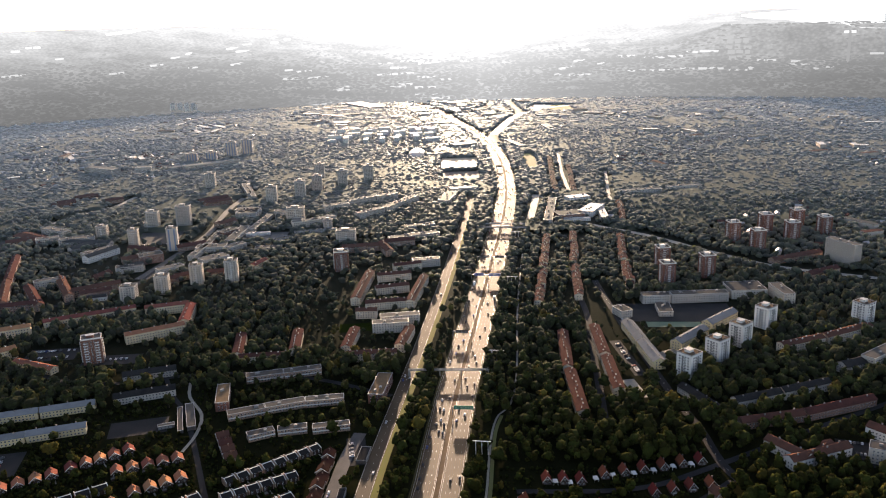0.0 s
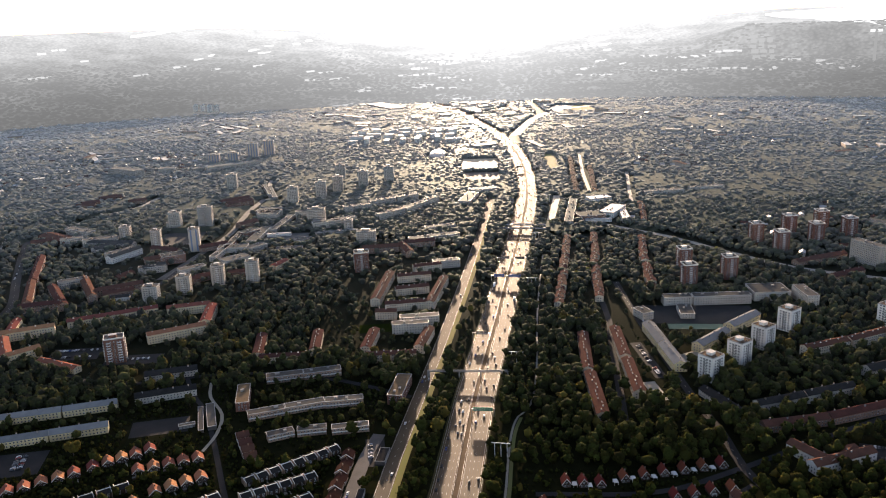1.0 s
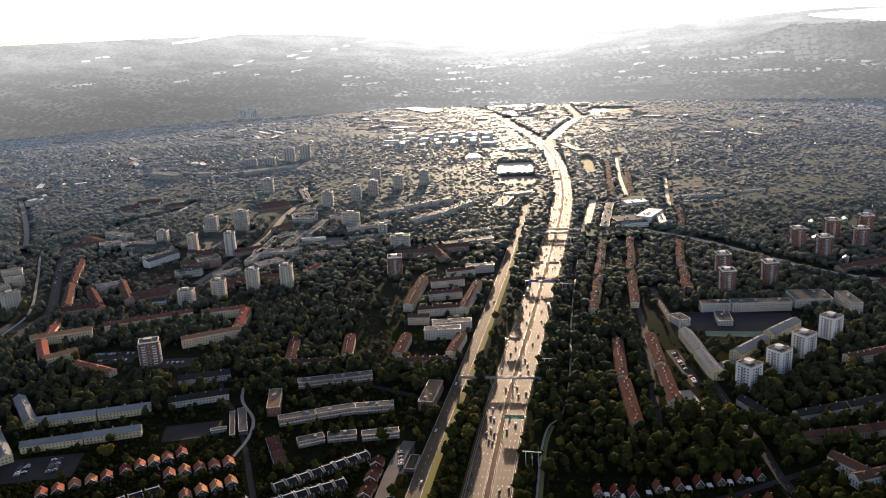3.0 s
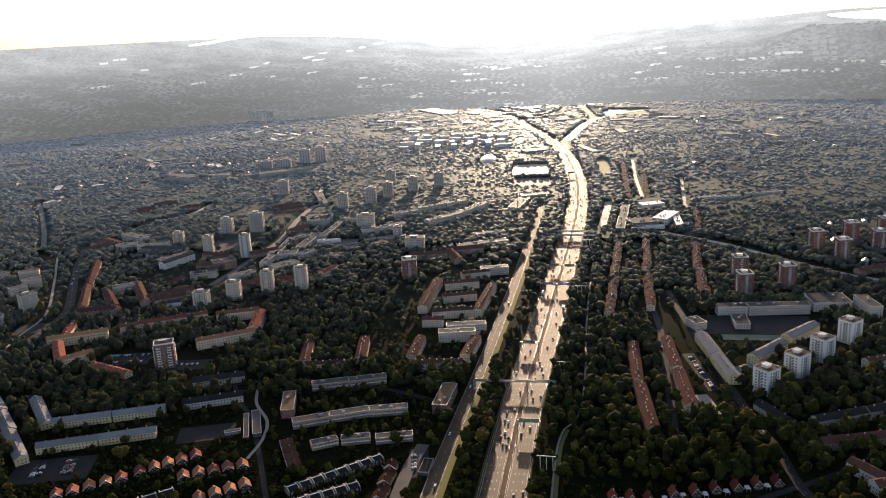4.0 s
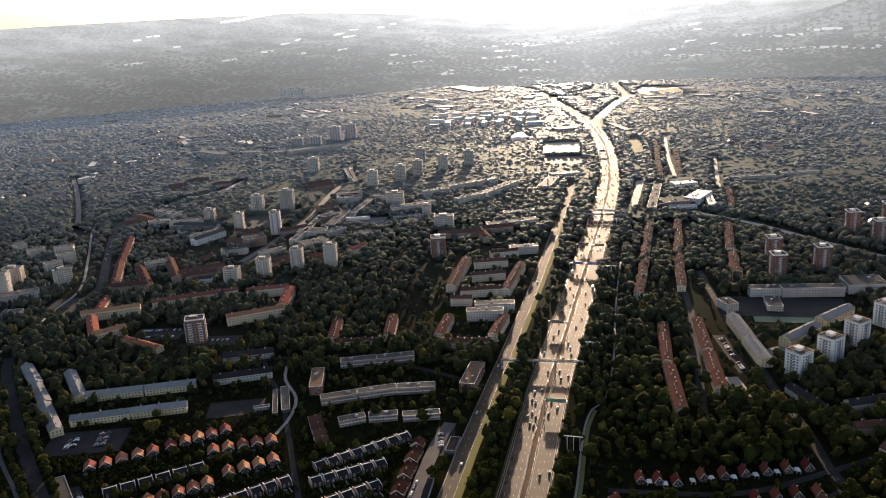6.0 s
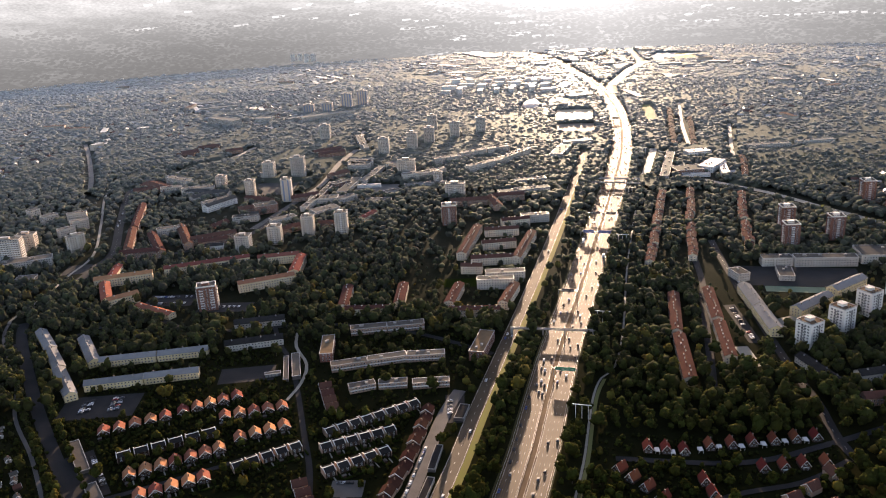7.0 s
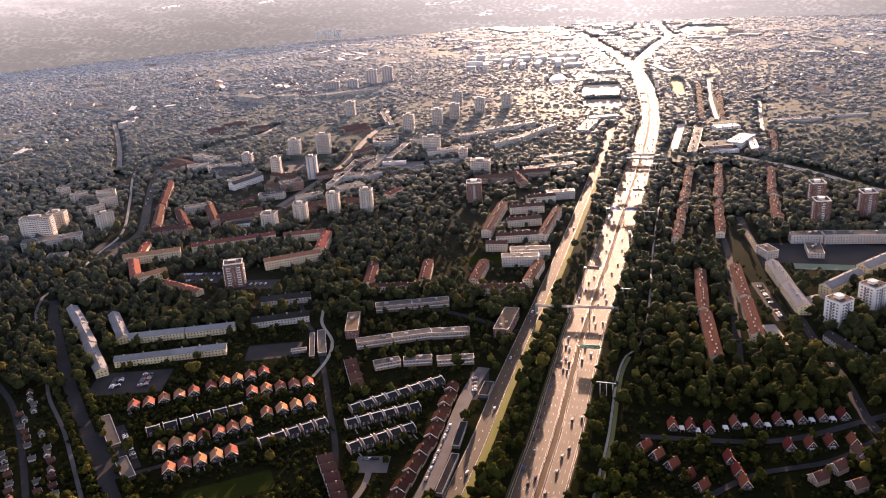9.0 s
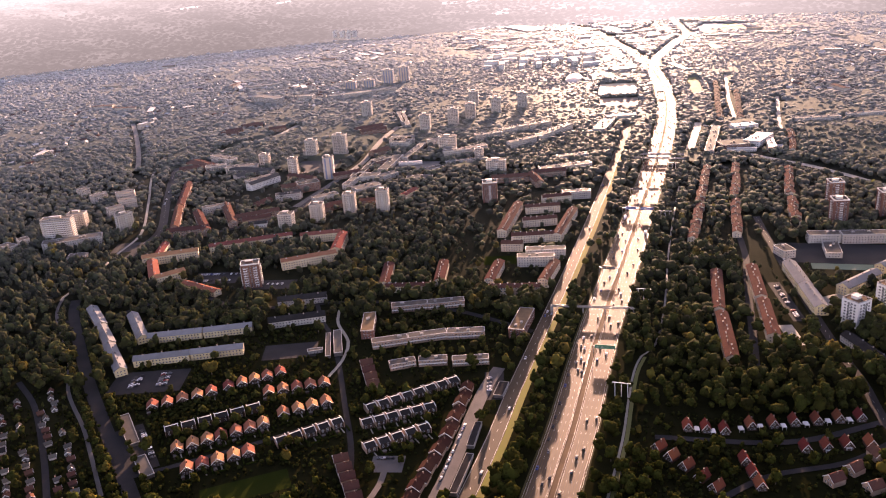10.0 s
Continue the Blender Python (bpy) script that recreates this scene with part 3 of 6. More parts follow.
def make_motorway():
    road = tagged(new("motorway", ribbon("motorway", AXIS, -17.6, -2.6, 0.14, [M["asphalt_light"]])), "sunlit pale asphalt motorway of two carriageways with a median", "motorway", kind="structure")
    part("carriageway", ribbon("carriageway", AXIS, 2.6, 17.6, 0.14, [M["asphalt_light"]]), road)
    part("median", ribbon("median", AXIS, -2.6, 2.6, 0.10, [M["median"]]), road, label="dark brown gravel median strip")
    part("lane_marking", dashes("lane_marking", AXIS, (-13.6, -10.1, -6.7, 6.7, 10.1, 13.6), 0.155, M["paint"], solid=(-16.9, -3.3, 3.3, 16.9), width=0.16), road, label="white painted lane lines")
    tracks = [k + s for k in (-15.2, -11.8, -8.4, -5.0, 5.0, 8.4, 11.8, 15.2) for s in (-0.8, 0.8)]
    for k in tracks:
        part("tyre_track", dashes("tyre_track", AXIS, (), 0.148, M["tyre_worn"], width=0.75, solid=(k,)), road, label="darker worn wheel track")
    part("verge", ribbon("verge", AXIS, -20.5, -17.6, 0.08, [M["verge"]], clear=0), road)
    part("verge", ribbon("verge", AXIS, 17.6, 19.6, 0.08, [M["verge"]], clear=0), road)
    for off in (-2.2, 2.2, -18.4, 18.4):
        near = AXIS[(AXIS[:, 1] > 350) & (AXIS[:, 1] < 2300)]
        rail = Shape()
        nrm = normals(near)
        p = near + nrm * off
        n = len(p)
        v = [(*(a + b * s), z) for a, b in zip(p, nrm) for s, z in ((-0.06, 0.5), (0.06, 0.5), (0.06, 0.85), (-0.06, 0.85))]
        f = [(4 * i + j, 4 * i + (j + 1) % 4, 4 * i + 4 + (j + 1) % 4, 4 * i + 4 + j) for i in range(n - 1) for j in range(4)]
        rail.add(v, f)
        for a in p[::1]:
            rail.box(a[0] - 0.06, a[0] + 0.06, a[1] - 0.06, a[1] + 0.06, 0.0, 0.6)
        part("guard_rail", rail.mesh("guard_rail", M["steel"]), road, label="galvanised steel guard rail")


ROADS = []


def make_road(name, points, width, label, mat="asphalt", marks=True, z=0.1, step=10, clear=1.0):
    line = curve_points(points, step)
    z += 0.02 * len(ROADS)      # each lies a little higher than the one before
    ROADS.append(name)
    ob = tagged(new(name, ribbon(name, line, -width / 2, width / 2, z, [M[mat]], clear=clear)), label, name.replace("_", " "), kind="structure")
    if marks:
        part("lane_marking", dashes("lane_marking", line, (0,), z + 0.01, M["paint"], width=0.18), ob)
    return line


make_motorway()
side_road = tagged(new("parallel_road", ribbon("parallel_road", SIDE, -6.2, 6.2, 0.12, [M["asphalt_side"]])), "worn pale brown asphalt road beside the motorway", "road", kind="structure")
part("lane_marking", dashes("lane_marking", SIDE, (0,), 0.135, M["paint"], width=0.2, solid=(-5.6, 5.6)), side_road)
part("grass_verge", ribbon("grass_verge", SIDE, 6.2, 11.5, 0.09, [M["verge_green"]], clear=0), side_road, label="yellow-green mown grass verge")

make_road("road", [(-290, 410), (-312, 437), (-367, 500), (-407, 545), (-452, 597), (-502, 659), (-560, 734), (-585, 775)], 11, "broad dark asphalt avenue in the shade of trees", marks=False, clear=-1.5)
make_road("footpath", [(-345, 447), (-387, 498), (-416, 532), (-463, 582), (-505, 644), (-580, 733), (-605, 781)], 3.2, "pale asphalt path beside a shaded avenue", "asphalt_worn", False, clear=-0.5)
make_road("footpath", [(-600, 775), (-605, 781), (-609, 851), (-620, 916), (-632, 996), (-696, 1127), (-779, 1286), (-825, 1405)], 3.6, "pale gravel path between trees", "gravel", False, clear=1.5)
make_road("road", [(-597, 900), (-600, 946), (-610, 1010), (-665, 1126), (-738, 1284), (-757, 1339)], 12, "grey street lined with parked cars")
make_road("road", [(-449, 1106), (-438, 1182), (-428, 1263), (-419, 1353), (-427, 1463), (-430, 1533), (-426, 1625)], 11, "pale main street of the shopping centre", "asphalt_worn", clear=5.0)
make_road("road", [(-433, 1161), (-451, 1064), (-530, 994), (-611, 953)], 9, "grey asphalt street between blocks")
make_road("road", [(-400, 769), (-460, 797), (-514, 736), (-560, 719)], 7, "grey asphalt street below yellow blocks", marks=False)
make_road("road", [(-299, 774), (-279, 733), (-256, 697), (-232, 642), (-206, 577), (-182, 516), (-160, 433)], 4.6, "narrow dark asphalt residential street", marks=False)
make_road("road", [(-400, 769), (-317, 762), (-299, 774), (-233, 782), (-146, 763), (-68, 721)], 6.5, "narrow dark asphalt residential street", marks=False)
make_road("road", [(-523, 595), (-479, 557), (-426, 495), (-385, 442), (-339, 381)], 5, "narrow asphalt street between small houses", marks=False)
make_road("road", [(-340, 468), (-312, 485), (-260, 520), (-206, 561)], 5, "narrow asphalt lane between row houses", marks=False)
make_road("service_lane", [(-112, 440), (-106, 485), (-103, 524), (-101, 562), (-97, 612), (-90, 650)], 11, "grey asphalt service lane with parked cars", "asphalt_worn", False)
make_road("road", [(212, 460), (216, 523), (200, 584), (198, 645), (191, 709), (182, 847), (177, 956), (174, 1051)], 8, "grey asphalt street under trees")
make_road("road", [(121, 660), (126, 713), (138, 850), (145, 920), (146, 1057)], 7, "dark asphalt street between red roofs", marks=False)
make_road("road", [(192, 1362), (241, 1313), (282, 1273), (319, 1224), (354, 1173), (430, 1085), (567, 1010)], 11, "pale asphalt road climbing between woods", "gravel", False, clear=9.0)
# bright gravel colour puts the sunlight into these two streets
make_road("road", [(246, 2073), (225, 1832), (217, 1695), (213, 1607)], 7, "sunlit pale street between house rows", "gravel", False, clear=4.0)
make_road("road", [(316, 1798), (293, 1640), (276, 1510)], 7, "sunlit pale street between house rows", "gravel", False, clear=4.0)
make_road("road", [(147, 1580), (136, 1500), (117, 1376)], 13, "pale concrete yard road of an industrial estate", "gravel", False, clear=5.0)
make_road("footpath", [(153, 1632), (156, 1554), (181, 1541)], 5, "pale path on a lawn", "gravel", False, clear=3.0)
make_road("road", [(-738, 1423), (-716, 1482), (-695, 1526), (-666, 1571), (-654, 1662)], 10, "sunlit pale street beside a strip of meadow", "gravel", False, clear=8.0)
make_road("road", [(-830, 1326), (-896, 1442), (-1003, 1615), (-1081, 1734)], 9, "grey street climbing between gardens", "asphalt_worn", False, clear=7.0)
make_road("road", [(-431, 1668), (-446, 1742), (-459, 1817)], 8, "pale street curving between terraces", "gravel", False, clear=4.0)
make_road("road", [(37, 554), (126, 555), (192, 584), (279, 633), (377, 685)], 6, "grey asphalt lane in front of red houses", marks=False)
make_road("road", [(69, 480), (110, 514), (162, 534), (199, 563)], 5, "narrow asphalt lane between red houses", marks=False)
make_road("footpath", [(4, 475), (14, 548), (18, 597), (23, 648), (30, 678), (42, 700), (53, 776), (64, 925), (76, 1051), (90, 1181)], 1.9, "pale gravel footpath beside the motorway", "gravel", False)
make_road("footpath", [(-270, 760), (-261, 728), (-239, 691), (-233, 655), (-236, 624)], 3, "pale gravel footpath on a lawn", "gravel", False)
PATH_LINE = curve_points([(4, 475), (14, 548), (18, 597), (23, 648), (30, 678)], 10)
tagged(new("lawn", ribbon("lawn", PATH_LINE, 1.2, 4.2, 0.06, [M["lawn_mid"]], clear=1.0)), "sunlit strip of grass beside a gravel footpath", "lawn", kind="structure")
SLIP = make_road("slip_road", [(97, 2229), (99, 2387), (156, 2643), (208, 2878), (196, 3180), (190, 3290)], 18, "glaring pale asphalt slip road", "asphalt_light", False, z=0.22, clear=8.0)
make_road("slip_road", [(-50, 2876), (18, 2968), (100, 3081), (140, 3290)], 12, "glaring pale asphalt slip road", "asphalt_light", False, z=0.32, clear=8.0)
# asphalt in the paler gravel colour, which stands in for sun glare
make_road("slip_road", [(-27, 2885), (45, 2904), (117, 2963)], 16, "glaring pale asphalt slip road", "gravel", False, z=0.5, clear=8.0)
make_road("slip_road", [(101, 2379), (191, 2775), (278, 2936), (357, 3017), (430, 3060)], 26, "glaring pale asphalt slip road", "gravel", False, z=0.42, clear=8.0)


# ---------------------------------------------------------------- roads and roofs on the far hills
def far_road(points, width):
    """A road climbing the backdrop, its haze-pale tone emitted."""
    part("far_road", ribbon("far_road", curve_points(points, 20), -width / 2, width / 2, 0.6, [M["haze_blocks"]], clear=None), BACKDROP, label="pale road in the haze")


def far_roof(x, y, length, width, yaw, height=5, look_of="haze_roofs"):
    """A long low building far off on the backdrop; walls and roof emit their haze-pale tone."""
    s, n = Shape(), max(1, int(length / 34))
    rnd = random.Random(int(x * 3 + y))
    for k in range(n):
        a, b = -length / 2 + length * k / n, -length / 2 + length * (k + rnd.uniform(0.55, 0.98)) / n
        h, off = height * rnd.uniform(0.6, 1.2), rnd.uniform(-0.6, 0.6) * width
        s.box(a, b, off - width / 2, off + width / 2, -2, h)
        s.prism([(off - width / 2 - 1, h), (off + width / 2 + 1, h), (off, h + 2)], a, b)
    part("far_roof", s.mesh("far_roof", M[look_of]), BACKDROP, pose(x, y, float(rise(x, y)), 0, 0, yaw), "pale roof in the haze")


far_road([(-160, 3296), (-178, 3346), (-269, 3534), (-421, 3799), (-552, 4046), (-694, 4288)], 22)
far_road([(190, 3290), (185, 3380), (153, 3515), (109, 3694), (94, 3815)], 20)
far_road([(140, 3290), (152, 3400), (175, 3662)], 14)
far_roof(-279, 3972, 173, 14, 15)
far_roof(-216, 3727, 88, 14, -30)
far_roof(-625, 3872, 113, 14, 47)
far_roof(-779, 4014, 45, 14, 40)
far_roof(-702, 3992, 81, 14, 24)
far_roof(-740, 3831, 75, 14, 5)
far_roof(-336, 4237, 84, 14, 27)
far_roof(-220, 4295, 133, 14, 6)
far_roof(-270, 4133, 96, 14, 11)
far_roof(-137, 4254, 109, 14, 28)
far_roof(-25, 4321, 43, 14, 6)
far_roof(61, 4266, 76, 14, -7)
far_roof(-477, 3663, 68, 14, 46)
far_roof(-484, 3601, 76, 14, 28)
far_roof(-510, 3301, 133, 14, 46)
far_roof(-127, 3650, 100, 14, 16)
far_roof(-250, 3682, 73, 14, 7)
far_roof(-117, 3475, 104, 14, 5)
far_roof(-80, 3380, 125, 14, 10)
far_roof(-38, 3832, 69, 14, 25)
far_roof(-134, 3896, 79, 14, 15)
far_roof(546, 3755, 105, 14, -6)
far_roof(462, 3794, 63, 14, 47)
far_roof(503, 3920, 105, 14, 45)
far_roof(586, 4053, 125, 14, 51)
far_roof(675, 3954, 65, 14, 45)
far_roof(651, 4408, 130, 14, 49)
far_roof(653, 4283, 66, 14, 25)
far_roof(796, 3758, 96, 14, -12)
far_roof(899, 3742, 115, 14, -6)
far_roof(1063, 3715, 188, 14, -17)
far_roof(1192, 3640, 79, 14, -21)
far_roof(1251, 3657, 78, 14, 55)
far_roof(805, 4062, 79, 14, -2)
far_roof(923, 4000, 104, 14, -26)
far_roof(1016, 3974, 87, 14, -32)
far_roof(1089, 3981, 69, 14, -27)
far_roof(1163, 3947, 100, 14, -37)
far_roof(1356, 3774, 81, 14, -14)
far_roof(1464, 3706, 56, 14, -24)
far_roof(1447, 3646, 88, 14, -16)
far_roof(1479, 3547, 48, 14, -85)
far_roof(1539, 3561, 49, 14, 37)
far_roof(1786, 3681, 57, 14, -22)
far_roof(-1942, 3751, 120, 14, 51)
far_roof(-1530, 3875, 83, 14, 49)
far_roof(-1889, 4105, 52, 14, 38)
far_roof(-2113, 4153, 66, 14, 45)
far_roof(-2069, 4216, 70, 14, 36)
far_roof(-1408, 4046, 66, 14, 50)
far_roof(-1369, 4217, 57, 14, 63)
far_roof(-1329, 4308, 77, 14, 81)
far_roof(-1225, 4024, 58, 14, 44)
far_roof(-1144, 4441, 104, 14, 60)
far_roof(-1083, 4395, 93, 14, 65)
far_roof(-1079, 4523, 66, 14, 28)
far_roof(-1044, 4116, 107, 14, 70)
far_roof(-903, 4659, 61, 14, 60)
far_roof(-824, 4767, 107, 14, 64)
far_roof(-745, 4867, 92, 14, 55)
far_roof(-634, 5073, 92, 14, 34)
far_roof(-953, 4587, 54, 14, 46)
far_roof(1285, 3974, 97, 10, -17, 16, "haze_blocks")
far_roof(1286, 3946, 104, 10, -18, 16, "haze_blocks")
far_roof(1279, 3918, 115, 10, -18, 16, "haze_blocks")
far_roof(1279, 3894, 112, 10, -18, 16, "haze_blocks")
far_roof(1267, 3839, 109, 10, -16, 16, "haze_blocks")


def far_lake(near, far):
    """A sheet of water on the backdrop between a near and a far shore; its glare is emitted."""
    a, b = curve_points(near, 40), curve_points(far, 40)
    u = np.linspace(0, 1, 24)
    a, b = (np.stack([np.interp(u, np.linspace(0, 1, len(c)), c[:, k]) for k in (0, 1)], 1) for c in (a, b))
    v, m = [], 8
    for p, q in zip(a, b):
        for w in np.linspace(0, 1, m):
            c = p + (q - p) * w
            v.append((c[0], c[1], float(rise(c[0], c[1])) + 2.5))
    f = [(i * m + j, (i + 1) * m + j, (i + 1) * m + j + 1, i * m + j + 1) for i in range(len(a) - 1) for j in range(m - 1)]
    part("lake", mesh_from("lake", v, f, [M["haze_glare"]]), BACKDROP, label="bright far lake, its shine of white sky emitted as glow")


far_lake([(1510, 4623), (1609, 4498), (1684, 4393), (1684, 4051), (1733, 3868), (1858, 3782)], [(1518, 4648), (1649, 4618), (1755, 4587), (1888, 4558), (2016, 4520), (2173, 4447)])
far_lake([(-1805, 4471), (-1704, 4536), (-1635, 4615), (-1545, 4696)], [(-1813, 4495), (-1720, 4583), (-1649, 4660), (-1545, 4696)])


def far_tower(x, y, h):
    """A slim tower with a wide head; both emit a haze-pale tone."""
    z = float(rise(x, y))
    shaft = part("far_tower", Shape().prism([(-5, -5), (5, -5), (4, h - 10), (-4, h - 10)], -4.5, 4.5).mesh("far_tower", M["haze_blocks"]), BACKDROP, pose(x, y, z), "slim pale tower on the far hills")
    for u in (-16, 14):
        part("head", Shape().box(-8, 8, -5, 5, h - 10, h).mesh("head", M["haze_glare"]), shaft, pose(u, 0, 0))
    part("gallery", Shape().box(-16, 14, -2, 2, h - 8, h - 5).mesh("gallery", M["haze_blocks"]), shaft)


far_tower(1638, 3624, 128)


def lot(name, x, y, length, width, yaw, mat, label, z=0.07):
    """A paved or sanded area, slightly above the ground."""
    claim(x, y, length + 2, width + 2, yaw)
    ob = new(name, Shape().box(-length / 2, length / 2, -width / 2, width / 2, -0.2, z).mesh(name, M[mat]))
    ob.matrix_basis = pose(x, y, float(rise(x, y)), 0, 0, yaw)
    return tagged(ob, label, name.replace("_", " "), kind="structure")


lot("parking_lot", -398, 605, 66, 40, 12, "asphalt", "grey asphalt parking lot beside yellow blocks")
lot("parking_lot", -352, 506, 70, 22, -50, "asphalt", "narrow asphalt parking lot beside garages")
lot("parking_lot", -90, 620, 16, 46, 8, "asphalt", "asphalt parking lot beside the parallel road")
lot("parking_lot", -374, 824, 60, 26, 5, "asphalt", "asphalt parking lot behind the brick tower")
lot("parking_lot", -446, 842, 56, 34, 5, "asphalt", "dark asphalt court with parked cars between blocks")
lot("parking_lot", 323, 595, 60, 40, -20, "asphalt", "dark asphalt parking lot beside white blocks")
lot("parking_lot", 167, 799, 12, 90, 6, "asphalt", "strip of asphalt parking beside red terraces")
lot("parking_lot", -495, 1330, 70, 80, 8, "asphalt", "large asphalt parking area of the shopping centre")
lot("parking_lot", -622, 940, 30, 36, 15, "asphalt", "asphalt junction with parked cars below the blocks")
lot("station_yard", -318, 1318, 70, 60, 0, "asphalt_worn", "grey asphalt yard of a station beside long canopies", 0.09)
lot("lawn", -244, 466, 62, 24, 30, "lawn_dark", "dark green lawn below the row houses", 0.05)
lot("school_yard", 248, 925, 130, 60, -4, "asphalt", "grey asphalt school yard")
lot("tennis_court", 237, 887, 60, 16, -4, "court", "green hard tennis court", 0.1)
lot("sports_field", 2, 1941, 84, 150, 0, "sand", "bare pale sand sports field glaring in the sun", 0.12)
lot("sports_field", 4, 1789, 80, 105, 0, "sand_dark", "pale gravel sports field", 0.1)
# the glare on this paving is given by the pale gravel material
lot("parking_lot", 294, 3035, 70, 170, -18, "gravel", "pale paved parking area glaring beside the interchange", 0.16)
lot("lawn", 357, 2985, 85, 200, 8, "lawn", "bright green playing field", 0.15)
lot("lawn", 169, 1950, 26, 214, 0, "lawn", "bright green lawn beside the motorway", 0.1)
lot("play_court", -289, 670, 50, 30, 14, "asphalt", "dark asphalt play court between blocks", 0.05)
lot("yard", -151, 504, 24, 20, 5, "asphalt_worn", "grey asphalt turning yard beside row houses", 0.06)
make_road("footpath", [(-151, 496), (-150, 479), (-154, 455)], 4.5, "grey asphalt drive from a yard", "asphalt_worn", False)
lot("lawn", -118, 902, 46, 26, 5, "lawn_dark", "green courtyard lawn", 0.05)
lot("gravel_yard", 160, 726, 12, 40, 8, "gravel", "pale gravel yard beside a red roofed house", 0.08)
lot("gravel_yard", 217, 795, 26, 40, 30, "gravel", "pale gravel yard beside white blocks", 0.08)



def house_row(x, y, length, width, yaw, height, style):
    """A row of like houses with gaps, along a line."""
    n = max(2, round(length / 17))
    rnd = random.Random(int(x + 3 * y))
    for k in range(n):
        u = ((k + 0.5) / n - 0.5) * length
        a = radians(yaw)
        off = rnd.uniform(-1.2, 1.2)
        block(x + u * math.cos(a) - off * math.sin(a), y + u * math.sin(a) + off * math.cos(a), length / n - rnd.uniform(1.5, 4), width - rnd.uniform(0, 1.5), yaw + rnd.uniform(-2, 2), height + rnd.uniform(-0.8, 0.6), style)


# yellow lamella blocks
block(-524, 723, 55, 11, -47, 9.5, "yellow")
block(-489, 683, 54, 11, -48, 9.5, "yellow")
block(-451, 638, 67, 11, -49, 9.5, "yellow")
block(-465, 703, 67, 11, -51, 9.5, "yellow")
block(-415, 688, 52, 11, 17, 9.5, "yellow")
block(-366, 703, 47, 11, 18, 9.5, "yellow")
block(-404, 642, 51, 11, 18, 9.5, "yellow")
block(-356, 658, 48, 11, 18, 9.5, "yellow")

# garages and low sheds
block(-371, 527, 50, 9, -50, 3, "shed")
block(-331, 481, 30, 9, -48, 3, "shed")
block(-95, 495, 46, 5.5, 85, 3, "lowshed")
block(-94, 544, 32, 5.5, 88, 3, "lowshed")
block(-83, 611, 22, 8, 84, 3, "lowshed")
block(-255, 680, 48, 4.5, -72, 3, "shed")
block(-247, 685, 48, 7.5, -71, 4, "shed")
block(-264, 669, 14, 5, 20, 3, "shed")

# grey roofed blocks
block(-316, 777, 51, 12, 18, 10, "slate")
block(-304, 729, 56, 12, 20, 10, "slate")

# orange tiled blocks
block(-526, 844, 60, 12, -58, 13, "orange")
block(-498, 830, 35, 12, 45, 13, "orange")
block(-531, 894, 67, 12, 24, 13, "orange")
block(-445, 942, 103, 12, 26, 13, "orange")
block(-361, 967, 51, 12, 17, 13, "orange")
block(-327, 939, 59, 12, -81, 13, "orange")
block(-348, 886, 65, 12, 29, 13, "orange")
block(-446, 804, 57, 10, -25, 8, "orange")
block(-645, 1149, 129, 11, -68, 13, "rust")
block(-599, 1038, 99, 11, -66, 13, "rust")
block(-484, 1054, 60, 12, 32, 12, "brown")
block(-557, 988, 54, 12, 17, 12, "brown")
block(-529, 1058, 95, 12, -59, 12, "brown")
block(-554, 1024, 95, 12, -56, 12, "brown")
block(-562, 1084, 38, 12, 30, 11, "white")
block(-552, 911, 42, 10, -74, 12, "orange")
block(-597, 1294, 82, 13, -10, 10, "slate")

# towers of the west side
tower(-391, 821, 20, 15, 20, 28, "redwhite")
tower(-732, 963, 40, 13, 14, 34, "banded")
tower(-731, 1005, 24, 13, 12, 28, "white")
block(-700, 943, 74, 18, 28, 12, "grey")
tower(-663, 1010, 22, 11, 55, 24, "white")
block(-835, 1172, 17, 12, 65, 13, "white")
block(-789, 1143, 24, 12, 61, 13, "white")
block(-747, 1151, 28, 12, 25, 14, "white")
block(-720, 1112, 26, 12, 34, 14, "white")
block(-717, 1073, 23, 12, 51, 14, "white")
block(-779, 918, 23, 14, -22, 12, "white")
block(-770, 937, 14, 14, 50, 14, "white")
tower(-312, 1090, 17, 15, 8, 30, "white")
tower(-358, 1083, 17, 14, 8, 27, "white")
tower(-392, 1044, 18, 14, 8, 25, "white")
tower(-422, 1007, 19, 15, 5, 24, "grey")
tower(-167, 1127, 20, 18, 8, 28, "brick")
tower(-446, 1255, 16, 16, 12, 36, "stripe")
tower(-517, 1281, 15, 15, 10, 28, "white")
tower(-590, 1336, 17, 15, 8, 22, "white")
tower(-530, 1407, 20, 16, 5, 28, "grey")
tower(-477, 1410, 24, 16, 5, 36, "grey")

# cluster of towers beyond the centre
tower(-357, 1568, 20, 17, 6, 34, "grey")
tower(-311, 1616, 20, 17, 6, 34, "grey")
tower(-285, 1664, 20, 17, 6, 34, "grey")
tower(-241, 1718, 20, 17, 6, 34, "grey")
tower(-192, 1761, 20, 17, 6, 34, "grey")
tower(-301, 1801, 20, 17, 6, 34, "grey")
tower(-657, 2055, 26, 18, 6, 24, "stripe")
tower(-614, 2072, 26, 18, 6, 24, "stripe")
tower(-575, 2117, 26, 18, 6, 40, "stripe")
tower(-544, 2158, 26, 18, 6, 40, "stripe")
tower(-517, 1720, 20, 18, 6, 34, "grey")
block(-586, 1972, 132, 20, 33, 14, "white")
block(-826, 1921, 97, 26, -31, 18, "flat")
block(-735, 1941, 37, 24, 1, 14, "flat")
block(-664, 1940, 28, 20, 40, 12, "flat")
